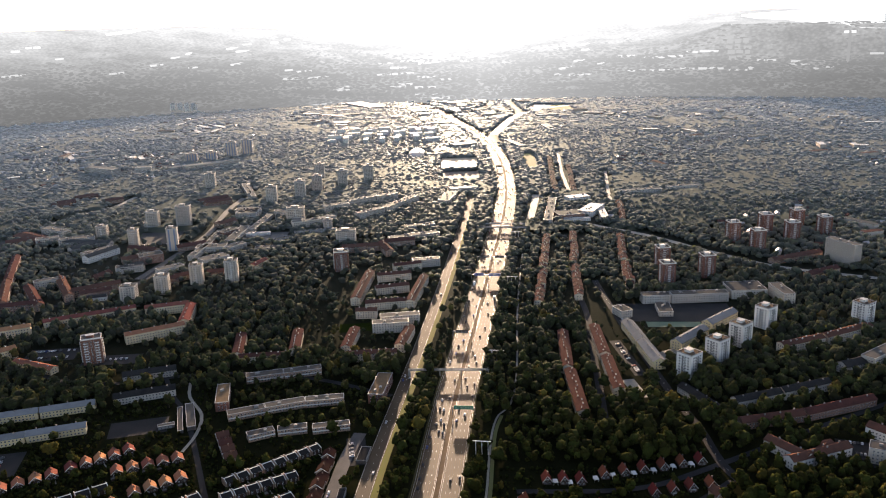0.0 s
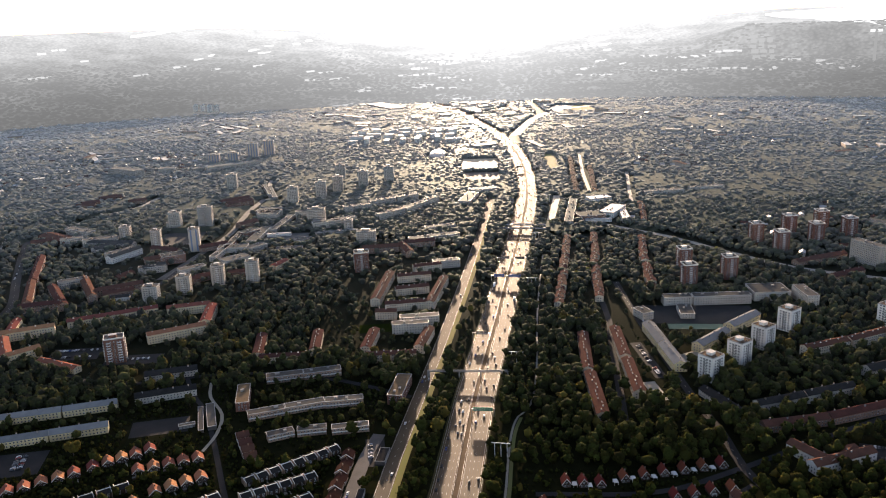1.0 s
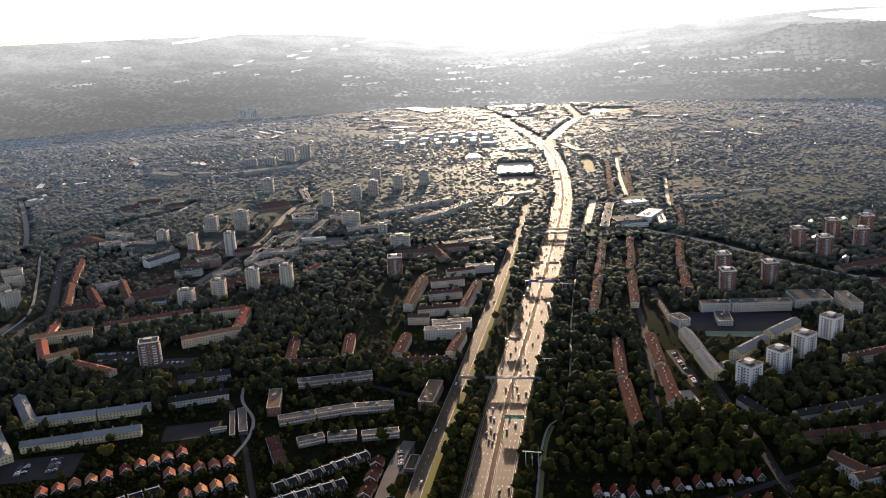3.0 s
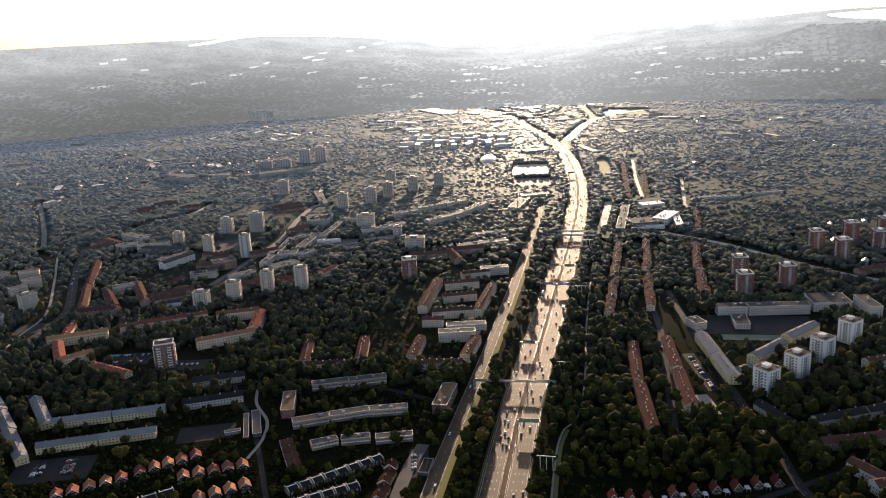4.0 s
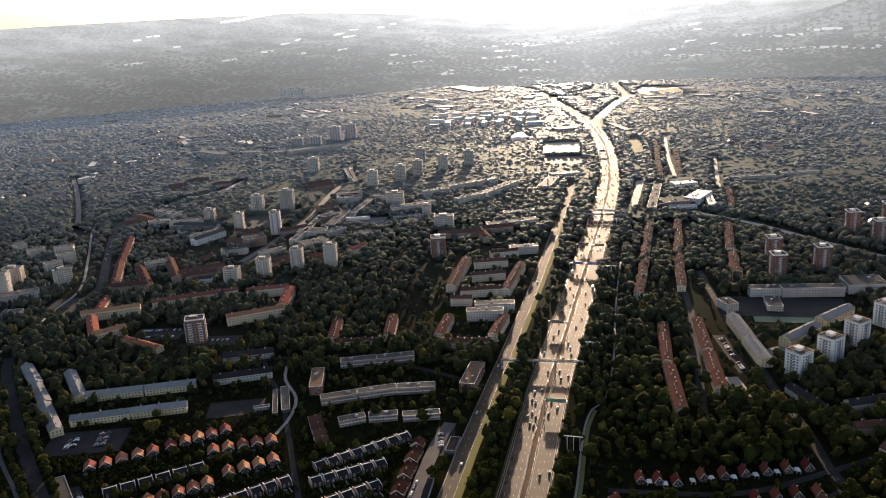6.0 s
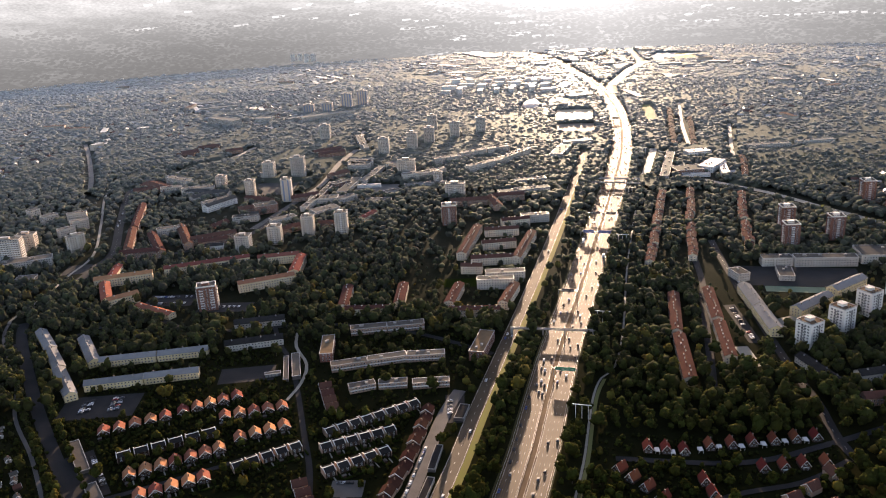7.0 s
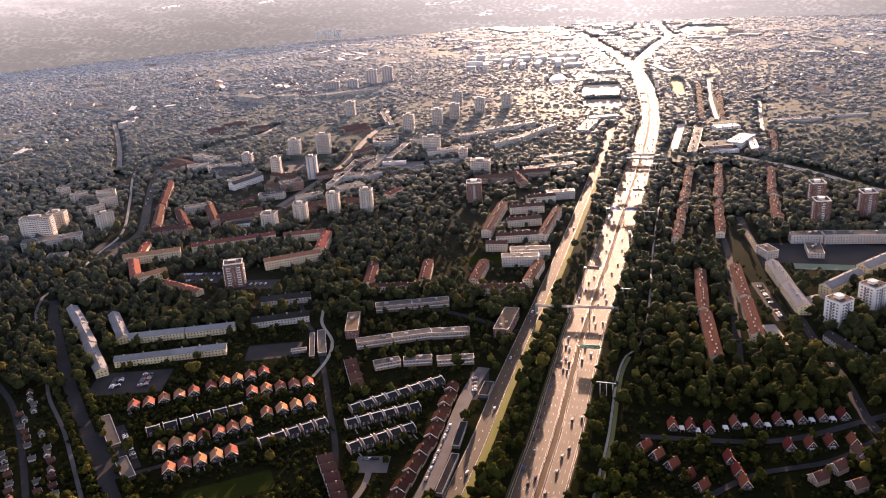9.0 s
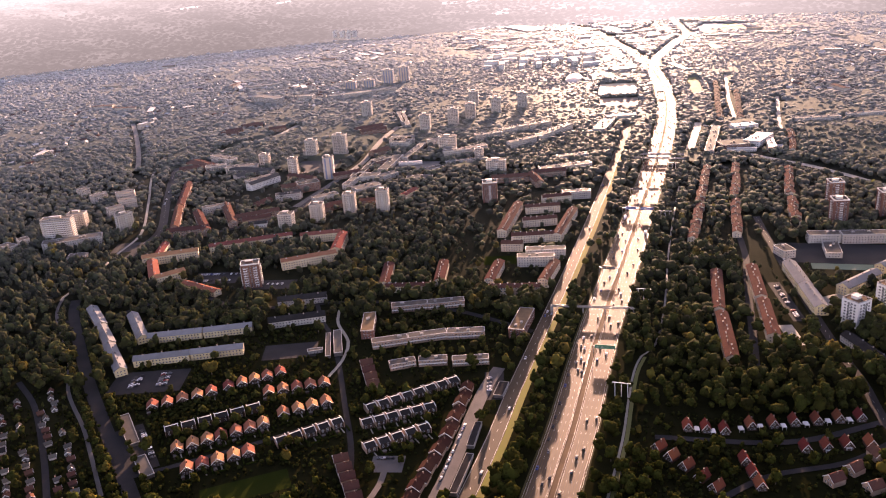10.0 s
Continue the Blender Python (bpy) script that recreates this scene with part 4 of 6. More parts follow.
tower(-1074, 3203, 18, 16, 0, 30, "whitetan")
tower(-1046, 3201, 18, 16, 0, 30, "whitetan")
tower(-1019, 3199, 18, 16, 0, 30, "whitetan")
tower(-994, 3197, 18, 16, 0, 30, "whitetan")
tower(-284, 1418, 30, 14, 4, 26, "white")
block(-382, 1479, 42, 26, -1, 12, "flat")
tower(-179, 1275, 30, 14, 4, 20, "white")

# curved white rows
block(-157, 1436, 56, 13, 43, 13, "white")
block(-108, 1503, 110, 13, 61, 13, "white")
block(-224, 1489, 49, 13, 27, 13, "white")
block(-183, 1535, 55, 13, 37, 13, "white")
block(-139, 1564, 46, 13, 33, 13, "white")
block(-314, 1455, 30, 13, 10, 13, "white")
block(-233, 1393, 43, 13, 35, 13, "white")
block(-259, 1374, 49, 13, 22, 13, "white")
block(-420, 1659, 122, 9, -71, 8, "flat")
block(-435, 1684, 114, 9, -70, 8, "flat")

# brown and pale blocks of the town centre
block(-704, 1335, 79, 30, -35, 10, "rust")
block(-680, 1363, 64, 16, -33, 12, "white")
block(-596, 1277, 50, 14, 55, 9, "slate")
block(-545, 1219, 60, 13, 64, 13, "whiteslate")
block(-508, 1126, 30, 14, 68, 6, "rust")
block(-473, 1150, 33, 18, 36, 11, "slate")
block(-460, 1192, 33, 22, 32, 13, "rustflat")
block(-343, 1118, 23, 11, 12, 9, "rust")
block(-386, 1104, 21, 11, 22, 9, "rust")
block(-288, 1143, 35, 11, 71, 12, "orange")
block(-767, 1597, 32, 16, 36, 12, "rust")
block(-743, 1645, 34, 16, 23, 12, "rust")
block(-461, 1566, 51, 16, 38, 12, "rust")
block(-1003, 2233, 64, 14, 25, 9, "grey")
block(-938, 2153, 106, 14, 26, 9, "grey")
block(-378, 1465, 44, 22, 13, 12, "grey")
block(-273, 1383, 21, 13, 7, 13, "white")
block(-246, 1383, 21, 10, 18, 8, "flatlow")
tower(-220, 1361, 14, 12, 4, 17, "white")
block(-237, 1334, 69, 7, 15, 6, "flat")
block(-49, 1135, 38, 12, 11, 11, "grey")
block(-662, 896, 23, 14, 15, 7, "white")
block(-479, 1038, 39, 12, 29, 11, "rust")
block(-470, 1021, 24, 9, 16, 8, "whiteslate")

# shopping centre with flat roofs
block(-377, 1452, 37, 24, -4, 12, "flat")
block(-342, 1405, 105, 12, 85, 6, "hall")
block(-331, 1331, 39, 7, 9, 5, "whitetop")
block(-363, 1326, 93, 16, 88, 7, "flat")
block(-382, 1337, 32, 16, 56, 9, "rustflat")
block(-384, 1246, 45, 22, 5, 8, "flat")
block(-348, 1249, 31, 16, 53, 8, "hall")
block(-364, 1184, 41, 22, 42, 8, "hall")
block(-295, 1241, 40, 16, 5, 5, "flat")
block(-283, 1293, 28, 14, 44, 5, "flat")
block(-476, 1202, 59, 18, 28, 10, "brown")
block(-474, 1145, 37, 14, 17, 9, "hall")
block(-414, 1139, 38, 14, 43, 8, "hall")
block(-392, 1092, 43, 12, 47, 10, "rust")
block(-397, 1227, 74, 10, 86, 8, "hall")
block(-396, 1306, 78, 10, 91, 7, "rustflat")
block(-420, 1261, 45, 18, 31, 10, "brown")
block(-404, 1406, 37, 18, 54, 10, "brown")
block(-555, 1232, 49, 15, 53, 10, "white")
block(-621, 1309, 54, 15, 14, 10, "white")
block(-672, 1314, 35, 15, 25, 10, "white")
block(-534, 1408, 24, 15, 13, 10, "white")
block(-712, 1316, 53, 14, 27, 10, "brown")
block(-769, 1581, 35, 14, 9, 10, "brown")
block(-756, 1654, 35, 14, 42, 10, "brown")
block(-680, 1615, 33, 14, 31, 10, "brown")
block(-490, 1246, 53, 14, -23, 10, "brown")
block(-479, 1598, 58, 14, 37, 10, "brown")

# courtyard blocks beside the parallel road
block(-241, 843, 60, 11, -81, 10, "redroof")
block(-181, 852, 56, 11, -84, 10, "redroof")
block(-208, 813, 52, 10, 6, 9, "redroof")
block(-122, 851, 55, 11, 86, 11, "redroof")
block(-63, 852, 55, 11, 81, 11, "redroof")
block(-95, 809, 52, 11, 5, 11, "redroof")
block(-81, 888, 41, 12, 5, 12, "white")

# red roofed quarter
block(-127, 1032, 113, 12, 86, 12, "redroof")
block(-113, 935, 25, 12, -0, 12, "redroof")
block(-92, 965, 51, 12, 9, 12, "redroof")
block(-89, 1023, 43, 12, 14, 12, "redroof")
block(-90, 1075, 45, 12, 11, 12, "redroof")
block(-75, 1118, 39, 12, 17, 12, "redroof")
block(-56, 1011, 102, 11, 82, 12, "redroof")
block(-72, 910, 45, 12, 7, 12, "white")
block(-151, 1220, 55, 13, 9, 12, "brown")
block(-94, 1247, 47, 13, 12, 12, "brown")
block(-112, 1212, 52, 13, -71, 12, "brown")
block(-73, 1277, 81, 16, 22, 9, "flat")
block(-66, 1344, 51, 14, 20, 8, "flat")

# low blocks of the near west side
block(-197, 687, 33, 10, 21, 7, "flatlow")
block(-164, 700, 36, 10, 20, 7, "flatlow")
block(-129, 708, 35, 10, 9, 7, "flatlow")
block(-197, 765, 36, 11, 15, 7, "flatlow")
block(-161, 774, 37, 11, 15, 7, "flatlow")
block(-226, 718, 41, 12, -78, 9, "brickflat")
block(-79, 729, 47, 14, 83, 10, "brickflat")
block(-175, 647, 23, 9, 25, 6, "flatlow")
block(-149, 654, 25, 9, 11, 6, "flatlow")
block(-116, 657, 32, 9, 11, 6, "flatlow")

# school and its hall
block(233, 964, 34, 14, 3, 10, "flat")
block(285, 963, 68, 14, 2, 11, "flat")
block(346, 982, 43, 34, 1, 11, "flat")
block(382, 959, 43, 14, -86, 15, "white")
block(235, 928, 33, 16, 86, 6, "flat")
block(185, 920, 21, 14, -68, 9, "flat")

# red roofed terraces along the slope
block(105, 810, 95, 11, 86, 10, "redroof")
block(103, 711, 89, 11, -90, 10, "redroof")
block(144, 832, 79, 11, 89, 10, "redroof")
block(143, 748, 76, 11, 89, 10, "redroof")
house_row(123, 1179, 172, 11, 82, 9, "redroof")
house_row(101, 1020, 128, 11, 82, 9, "redroof")
house_row(166, 1195, 159, 11, 83, 9, "redroof")
house_row(149, 1038, 130, 11, 84, 9, "redroof")
house_row(235, 1188, 131, 11, 82, 9, "redroof")
house_row(219, 1061, 99, 11, 84, 9, "redroof")

# yellow blocks on the hill
block(185, 851, 57, 13, -85, 12, "yellow")
block(190, 794, 54, 13, -85, 12, "yellow")
block(240, 835, 56, 13, 45, 12, "yellow")
block(287, 886, 54, 13, 43, 12, "yellow")

# white point blocks
tower(217, 752, 17, 17, 38, 25, "whitetan")
tower(254, 786, 17, 17, 38, 25, "whitetan")
tower(290, 826, 17, 17, 38, 25, "whitetan")
tower(333, 874, 17, 17, 38, 25, "whitetan")
tower(440, 876, 17, 17, 35, 26, "whitetan")
block(517, 1102, 49, 13, -67, 30, "white")

# red brick towers
tower(273, 1099, 17, 17, 5, 30, "brick")
tower(262, 1027, 17, 17, 5, 30, "brick")
tower(321, 1057, 17, 17, 5, 30, "brick")
tower(407, 1222, 17, 17, 5, 30, "brick")
tower(427, 1173, 17, 17, 5, 30, "brick")
tower(470, 1265, 17, 17, 5, 30, "brick")
tower(491, 1213, 17, 17, 5, 30, "brick")
tower(527, 1288, 17, 17, 5, 30, "brick")
tower(550, 1241, 17, 17, 5, 30, "brick")

# long blocks of the east side
block(347, 810, 53, 12, 22, 12, "redroof")
block(404, 835, 66, 12, 26, 12, "redroof")
block(261, 690, 48, 11, 19, 11, "slate")
block(310, 708, 52, 11, 20, 11, "slate")
block(260, 652, 58, 11, 12, 10, "rust")
block(325, 671, 74, 11, 20, 10, "rust")
block(212, 694, 53, 11, -68, 9, "slate")
block(378, 756, 36, 14, 23, 12, "slate")
block(406, 767, 44, 14, 36, 14, "white")
block(254, 598, 38, 11, -57, 11, "redwhiteblock")
block(274, 590, 57, 11, 21, 11, "redwhiteblock")
block(280, 594, 25, 10, 48, 11, "redwhiteblock")
block(339, 625, 19, 12, -54, 11, "redwhiteblock")
block(322, 587, 19, 14, -29, 13, "white")
block(462, 1122, 86, 13, 24, 9, "brown")
block(469, 1052, 54, 13, 29, 9, "brown")

# estate and house rows east of the motorway
block(158, 1433, 171, 14, 81, 8, "hall")
block(185, 1395, 44, 34, 14, 9, "rustflat")
block(196, 1371, 44, 9, -0, 5, "whitetop")
block(217, 1521, 42, 24, 18, 9, "whitetop")
block(228, 1424, 63, 26, 62, 10, "whitetop")
block(243, 1401, 83, 12, -93, 8, "whitetop")
house_row(199, 1777, 375, 10, -94, 8, "redroof")
house_row(232, 1720, 271, 10, -95, 8, "redroof")
house_row(278, 1420, 136, 10, -98, 8, "redroof")
block(146, 2186, 127, 18, -74, 8, "hall")
block(344, 1564, 76, 14, 8, 9, "grey")
block(431, 1593, 69, 12, 11, 8, "grey")

# sports halls by the field
block(9, 1634, 57, 22, 14, 8, "hall")
block(-21, 1559, 84, 22, 78, 8, "hall")
block(13, 2180, 63, 40, 23, 10, "flat")


# ---------------------------------------------------------------- small houses
def gable_house_proto(name, wall, roof, label, width, depth, eave, top, trim, panel="", small=False):
    """A small steep-roofed house whose gable faces its own -y."""
    ob = thing(name, 0, 0, -500, 0, label, "house")
    w2, d2 = width / 2, depth / 2
    # the ridge runs along y: a prism along x, turned
    turn = pose(0, 0, 0, 0, 0, 90)
    part("wall", Shape().prism([(-w2, -0.8), (w2, -0.8), (w2, eave), (0, top - 0.1), (-w2, eave)], -d2, d2).mesh("wall", M[wall]), ob, turn)
    s, k, o, t = Shape(), (top - eave) / w2, 0.45, 0.22
    for sg in (-1, 1):
        p = [(0, top + t), (0, top), (sg * (w2 + o), eave - o * k), (sg * (w2 + o), eave - o * k + t)]
        s.prism(p if sg < 0 else p[::-1], -d2 - o, d2 + o)
    part("roof", s.mesh("roof", M[roof]), ob, turn)
    b = Shape()
    for sg in (-1, 1):
        p = [(0, top + t + 0.03), (0, top - 0.25), (sg * (w2 + o), eave - o * k - 0.25), (sg * (w2 + o), eave - o * k + t + 0.03)]
        b.prism(p if sg < 0 else p[::-1], -d2 - o - 0.12, -d2 - o)
    part("bargeboard", b.mesh("bargeboard", M[trim]), ob, turn @ pose(0, 0, 0, 0, 0, 0))
    if panel:
        g = eave + (top - eave) * 0.3
        half = w2 * (top - 0.2 - g) / (top - 0.2 - eave)
        part("gable_panel", Shape().prism([(-half, g), (half, g), (0, top - 0.25)], -d2 - 0.06, -d2 + 0.02).mesh("gable_panel", M[panel]), ob, turn, "boarded gable")
    part("chimney", Shape().box(-0.4, 0.4, -0.4, 0.4, -1.5, 1.0, 0).box(-0.48, 0.48, -0.48, 0.48, 1.0, 1.12, 1).mesh("chimney", M["red_brick"], M["trim_dark"]), ob, pose(0.7, 0.8, top))
    for u, z in ((-w2 * 0.45, 1.5),) if small else ((-w2 * 0.5, 1.6), (w2 * 0.5, 1.6), (0.0, 4.1)):
        part("window", WINDOW, ob, pose(u, -d2, z))
    part("door", Shape().box(-0.5, 0.5, -0.07, 0.03, 0, 2.1).mesh("door", M["trim_dark"]), ob, pose(0, -d2, 0.1))
    return ob


def terrace_proto(label, width=6.2, depth=9.5, height=5.6):
    """A unit of a flat-fronted terrace: dark mono-pitch roof between white party walls."""
    ob = thing("terraced_house", 0, 0, -500, 0, label, "terraced house")
    w2, d2 = width / 2, depth / 2
    part("wall", Shape().prism([(-d2, -0.8), (d2, -0.8), (d2, height - 1.0), (0.6, height), (-d2, height - 1.6)], -w2 + 0.36, w2 - 0.36).mesh("wall", M["dark_wood"]), ob)
    s = Shape().prism([(-d2 - 0.3, height - 1.62), (0.6, height + 0.02), (0.6, height + 0.22), (-d2 - 0.3, height - 1.42)], -w2 + 0.36, w2 - 0.36)
    s.prism([(0.6, height + 0.02), (d2 + 0.3, height - 1.05), (d2 + 0.3, height - 0.85), (0.6, height + 0.22)], -w2 + 0.36, w2 - 0.36)
    part("roof", s.mesh("roof", M["dark_felt"]), ob)
    p = Shape().prism([(-d2 - 0.5, -0.6), (d2 + 0.4, -0.6), (d2 + 0.4, height - 0.6), (0.6, height + 0.55), (-d2 - 0.5, height - 1.1)], -0.2, 0.2).mesh("party_wall", M["brown_render"])
    top = Shape()
    for (a, za), (b, zb) in zip(((-d2 - 0.5, height - 1.1), (0.6, height + 0.55)), ((0.6, height + 0.55), (d2 + 0.4, height - 0.6))):
        top.prism([(a, za), (b, zb), (b, zb + 0.2), (a, za + 0.2)], -0.21, 0.21)
    top = top.mesh("coping", M["white_render"])
    for u in (-w2 + 0.14, w2 - 0.14):
        part("party_wall", p, ob, pose(u, 0, 0))
        part("coping", top, ob, pose(u, 0, 0), "white coping of the party wall")
    part("fascia", Shape().box(-w2 + 0.36, w2 - 0.36, -0.25, 0.25, -0.2, 0.3).mesh("fascia", M["frame_white"]), ob, pose(0, 0.75, height + 0.25))
    for u in (-w2 * 0.45, w2 * 0.45):
        part("window", WINDOW, ob, pose(u, -d2, 1.5))
        part("window", WINDOW, ob, pose(u, -d2, height - 2.5))
    part("roof_window", Shape().box(-0.5, 0.5, -0.7, 0.7, -0.05, 0.12).mesh("roof_window", M["pane"]), ob, pose(0.4, -d2 * 0.4, height - 0.75, 18))
    return ob


ORANGE = gable_house_proto("gabled_house", "dark_wood", "orange_tile", "small dark house with a boarded gable and orange tiled roof", 8.8, 10.0, 2.9, 6.7, "frame_white", "brown_render")
RED = gable_house_proto("gabled_house", "dark_wood", "bright_red_tile", "dark timber house with a steep red tiled roof", 6.6, 9.0, 3.2, 7.6, "frame_white")
DARK = gable_house_proto("gabled_house", "brown_render", "red_tile", "brown rendered house with a dark tiled roof", 8.5, 10.5, 4.6, 8.2, "frame_white")
COTTAGE = gable_house_proto("cottage", "grey_render", "dark_felt", "small pale cottage among gardens", 6.0, 7.0, 2.6, 5.0, "frame_white", small=True)
STEP = gable_house_proto("stepped_house", "brown_render", "brown_tile", "terraced house with a dark brown roof and white gable boards", 9.6, 10.4, 4.4, 7.8, "frame_white")
TERRACE = terrace_proto("dark roofed terraced house with white party walls", 8.8, 9.5, 5.6)
PALE = terrace_proto("pale terraced house with a low roof", 10.5, 8.5, 6.0)


def put(proto, x, y, yaw, group):
    claim(x, y, 9, 10, yaw)
    return tagged(copy_thing(proto, pose(x, y, float(rise(x, y)), 0, 0, yaw)), group=group)


def row(proto, a, b, n, yaw, group, wobble=0.0, step=0.0):
    rnd = random.Random(n * 31 + int(a[0]))
    for i in range(n):
        t = i / max(1, n - 1)
        ob = put(proto, a[0] + (b[0] - a[0]) * t + rnd.uniform(-wobble, wobble), a[1] + (b[1] - a[1]) * t + rnd.uniform(-wobble, wobble), yaw + rnd.uniform(-wobble, wobble) * 2, group)
        ob.location += Vector((math.cos(radians(yaw)) * step * 0.5, math.sin(radians(yaw)) * step * 0.5, -0.75 * step)) * (i % 2)


row(ORANGE, (-370, 563), (-329, 589), 5, 28, "row of orange roofed houses", 0.4)
row(ORANGE, (-318, 599), (-281, 626), 5, 28, "row of orange roofed houses", 0.4)
row(ORANGE, (-278, 593), (-235, 611), 5, 26, "row of orange roofed houses", 0.4)
row(ORANGE, (-317, 506), (-263, 545), 7, 28, "row of orange roofed houses", 0.4)
row(ORANGE, (-253, 561), (-223, 581), 4, 28, "row of orange roofed houses", 0.4)
row(ORANGE, (-297, 482), (-259, 507), 5, 28, "row of orange roofed houses", 0.4)
row(PALE, (-334, 529), (-280, 565), 6, 34, "pale terrace")
row(TERRACE, (-239, 522), (-204, 550), 5, 38, "dark roofed terrace")
row(TERRACE, (-183, 574), (-125, 620), 8, 38, "dark roofed terrace")
row(TERRACE, (-180, 552), (-136, 578), 6, 32, "dark roofed terrace")
row(TERRACE, (-169, 521), (-134, 548), 5, 37, "dark roofed terrace")
row(STEP, (-127, 454), (-115.5, 530), 8, -8, "stepped row of dark roofed houses", 0.15, 1.7)
row(STEP, (-114.5, 541), (-111, 609), 7, -4, "stepped row of dark roofed houses", 0.15, 1.7)
claim(-117, 530, 16, 170, -5)
row(DARK, (-185, 502), (-162, 460), 5, -62, "column of red roofed houses", 0.3)
row(DARK, (-207, 644), (-191, 609), 4, -66, "column of red roofed houses", 0.3)
row(RED, (60, 568), (86, 565), 3, 5, "row of red roofed timber houses", 0.6)
row(RED, (105, 573), (183, 591), 6, 8, "row of red roofed timber houses", 0.6)
row(RED, (39, 540), (74, 496), 5, -40, "cluster of red roofed timber houses", 0.8)
row(RED, (95, 528), (102, 501), 3, 10, "cluster of red roofed timber houses", 0.8)
row(RED, (138, 547), (181, 557), 4, 8, "cluster of red roofed timber houses", 0.8)
put(DARK, 149, 511, -58, "brown houses among trees")
put(DARK, 164, 524, -52, "brown houses among trees")
put(DARK, 182, 542, 20, "brown houses among trees")
put(DARK, 171, 505, -60, "brown houses among trees")


def carport_proto():
    """An open carport: flat pale roof on four posts with a closed back."""
    ob = thing("carport", 0, 0, -500, 0, "open white carport with a flat roof beside a house", "carport", "carports")
    for u in (-1.5, 1.5):
        for w in (-2.4, 2.4):
            part("post", Shape().box(-0.08, 0.08, -0.08, 0.08, 0, 2.3).mesh("post", M["frame_white"]), ob, pose(u, w, 0))
    part("back_wall", Shape().box(-1.4, 1.4, 2.28, 2.38, 0, 2.2).mesh("back_wall", M["frame_white"]), ob)
    part("roof", Shape().box(-1.75, 1.75, -2.7, 2.7, 2.3, 2.5).mesh("roof", M["white_render"]), ob)
    return ob


CARPORT = carport_proto()
for x, y, g in ((67, 565, 5), (78, 563, 5), (98, 568, 8), (112, 572, 8), (128, 574, 8), (144, 578, 8), (160, 583, 8), (175, 586, 8), (152, 547, 8), (166, 551, 8), (47, 533, -40), (57, 519, -40)):
    put(CARPORT, x, y, g, "carports")
for o in (*CARPORT.children_recursive, CARPORT):
    bpy.data.objects.remove(o)
# gardens in front of the rows: clipped hedges, pale paths and small sheds
PLOTS = [((-370, 563), (-329, 589), 5), ((-318, 599), (-281, 626), 5), ((-278, 593), (-235, 611), 5), ((-317, 506), (-263, 545), 7), ((-253, 561), (-223, 581), 4), ((-297, 482), (-259, 507), 5), ((-239, 522), (-204, 550), 5), ((-183, 574), (-125, 620), 8), ((-180, 552), (-136, 578), 6), ((-169, 521), (-134, 548), 5)]


def bar(s, p, q, half, top, m=0):
    """A low wall or hedge between two points."""
    d = (q - p).normalized() * half
    e = Vector((d.y, -d.x))
    v = [(*c, z) for z in (-0.1, top) for c in (p - e, p + e, q + e, q - e)]
    s.add(v, [(0, 1, 2, 3), (7, 6, 5, 4), (0, 4, 5, 1), (1, 5, 6, 2), (2, 6, 7, 3), (3, 7, 4, 0)], m)


hedge, paths = Shape(), Shape()
rnd = random.Random(8)
SHED_WALL = Shape().box(-1.4, 1.4, -1.1, 1.1, -0.3, 2.0).mesh("wall", M["dark_wood"])
SHED_ROOF = Shape().prism([(-1.35, 1.95), (1.35, 1.95), (1.35, 2.05), (0, 2.65), (-1.35, 2.05)], -1.6, 1.6).mesh("roof", M["pale_felt"])
for a, b, n in PLOTS:
    a, b = Vector(a), Vector(b)
    d = (b - a).normalized()
    out = Vector((d.y, -d.x))
    gap = (b - a).length / (n - 1)
    for i in range(n):
        c = a + d * gap * i
        bar(hedge, c + d * gap / 2 + out * 6, c + d * gap / 2 + out * rnd.uniform(11, 14), 0.5, rnd.uniform(1.1, 1.8))
        if rnd.random() < 0.7:
            bar(hedge, c - d * gap * 0.4 + out * 13.5, c + d * gap * 0.35 + out * 13.5, 0.45, rnd.uniform(0.9, 1.5))
        bar(paths, c + d * 1.2 + out * 5.6, c + d * 1.2 + out * 13, 0.5, 0.04)
        if rnd.random() < 0.45:
            p = c - d * gap * 0.3 + out * rnd.uniform(9, 11)
            ob = thing("garden_shed", p.x, p.y, 0, math.degrees(math.atan2(d.y, d.x)) + rnd.choice((0, 90)), "small dark wooden garden shed with a felted roof", "shed", "garden sheds")
            part("wall", SHED_WALL, ob)
            part("roof", SHED_ROOF, ob)
            claim(p.x, p.y, 4, 4, 0)
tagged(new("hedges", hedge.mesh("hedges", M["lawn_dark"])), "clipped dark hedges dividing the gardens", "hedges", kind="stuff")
tagged(new("garden_paths", paths.mesh("garden_paths", M["gravel"])), "short pale paths leading to the houses", "paths", kind="stuff")
rnd = random.Random(5)
HUT = gable_house_proto("cottage", "grey_render", "pale_felt", "tiny pale allotment cottage with a light roof", 4.2, 5.0, 2.2, 3.8, "frame_white", small=True)
SHACK = gable_house_proto("cottage", "dark_wood", "red_tile", "tiny dark allotment cottage with a red roof", 4.4, 5.2, 2.2, 4.0, "frame_white", small=True)
for i in range(17):
    for off in (-48, -36, -23, -9, 9, 20):
        if rnd.random() < 0.72:
            k = i / 16
            put(rnd.choices((HUT, SHACK, COTTAGE), (5, 3, 2))[0], -492 + 118 * k + off * 0.76 + rnd.uniform(-2, 2), 566 - 138 * k + off * 0.64 + rnd.uniform(-2, 2), 40 + rnd.choice((0, 90)) + rnd.uniform(-10, 10), "allotment cottages")
for proto in (ORANGE, RED, DARK, STEP, COTTAGE, HUT, SHACK, TERRACE, PALE):
    for o in (*proto.children_recursive, proto):
        bpy.data.objects.remove(o)


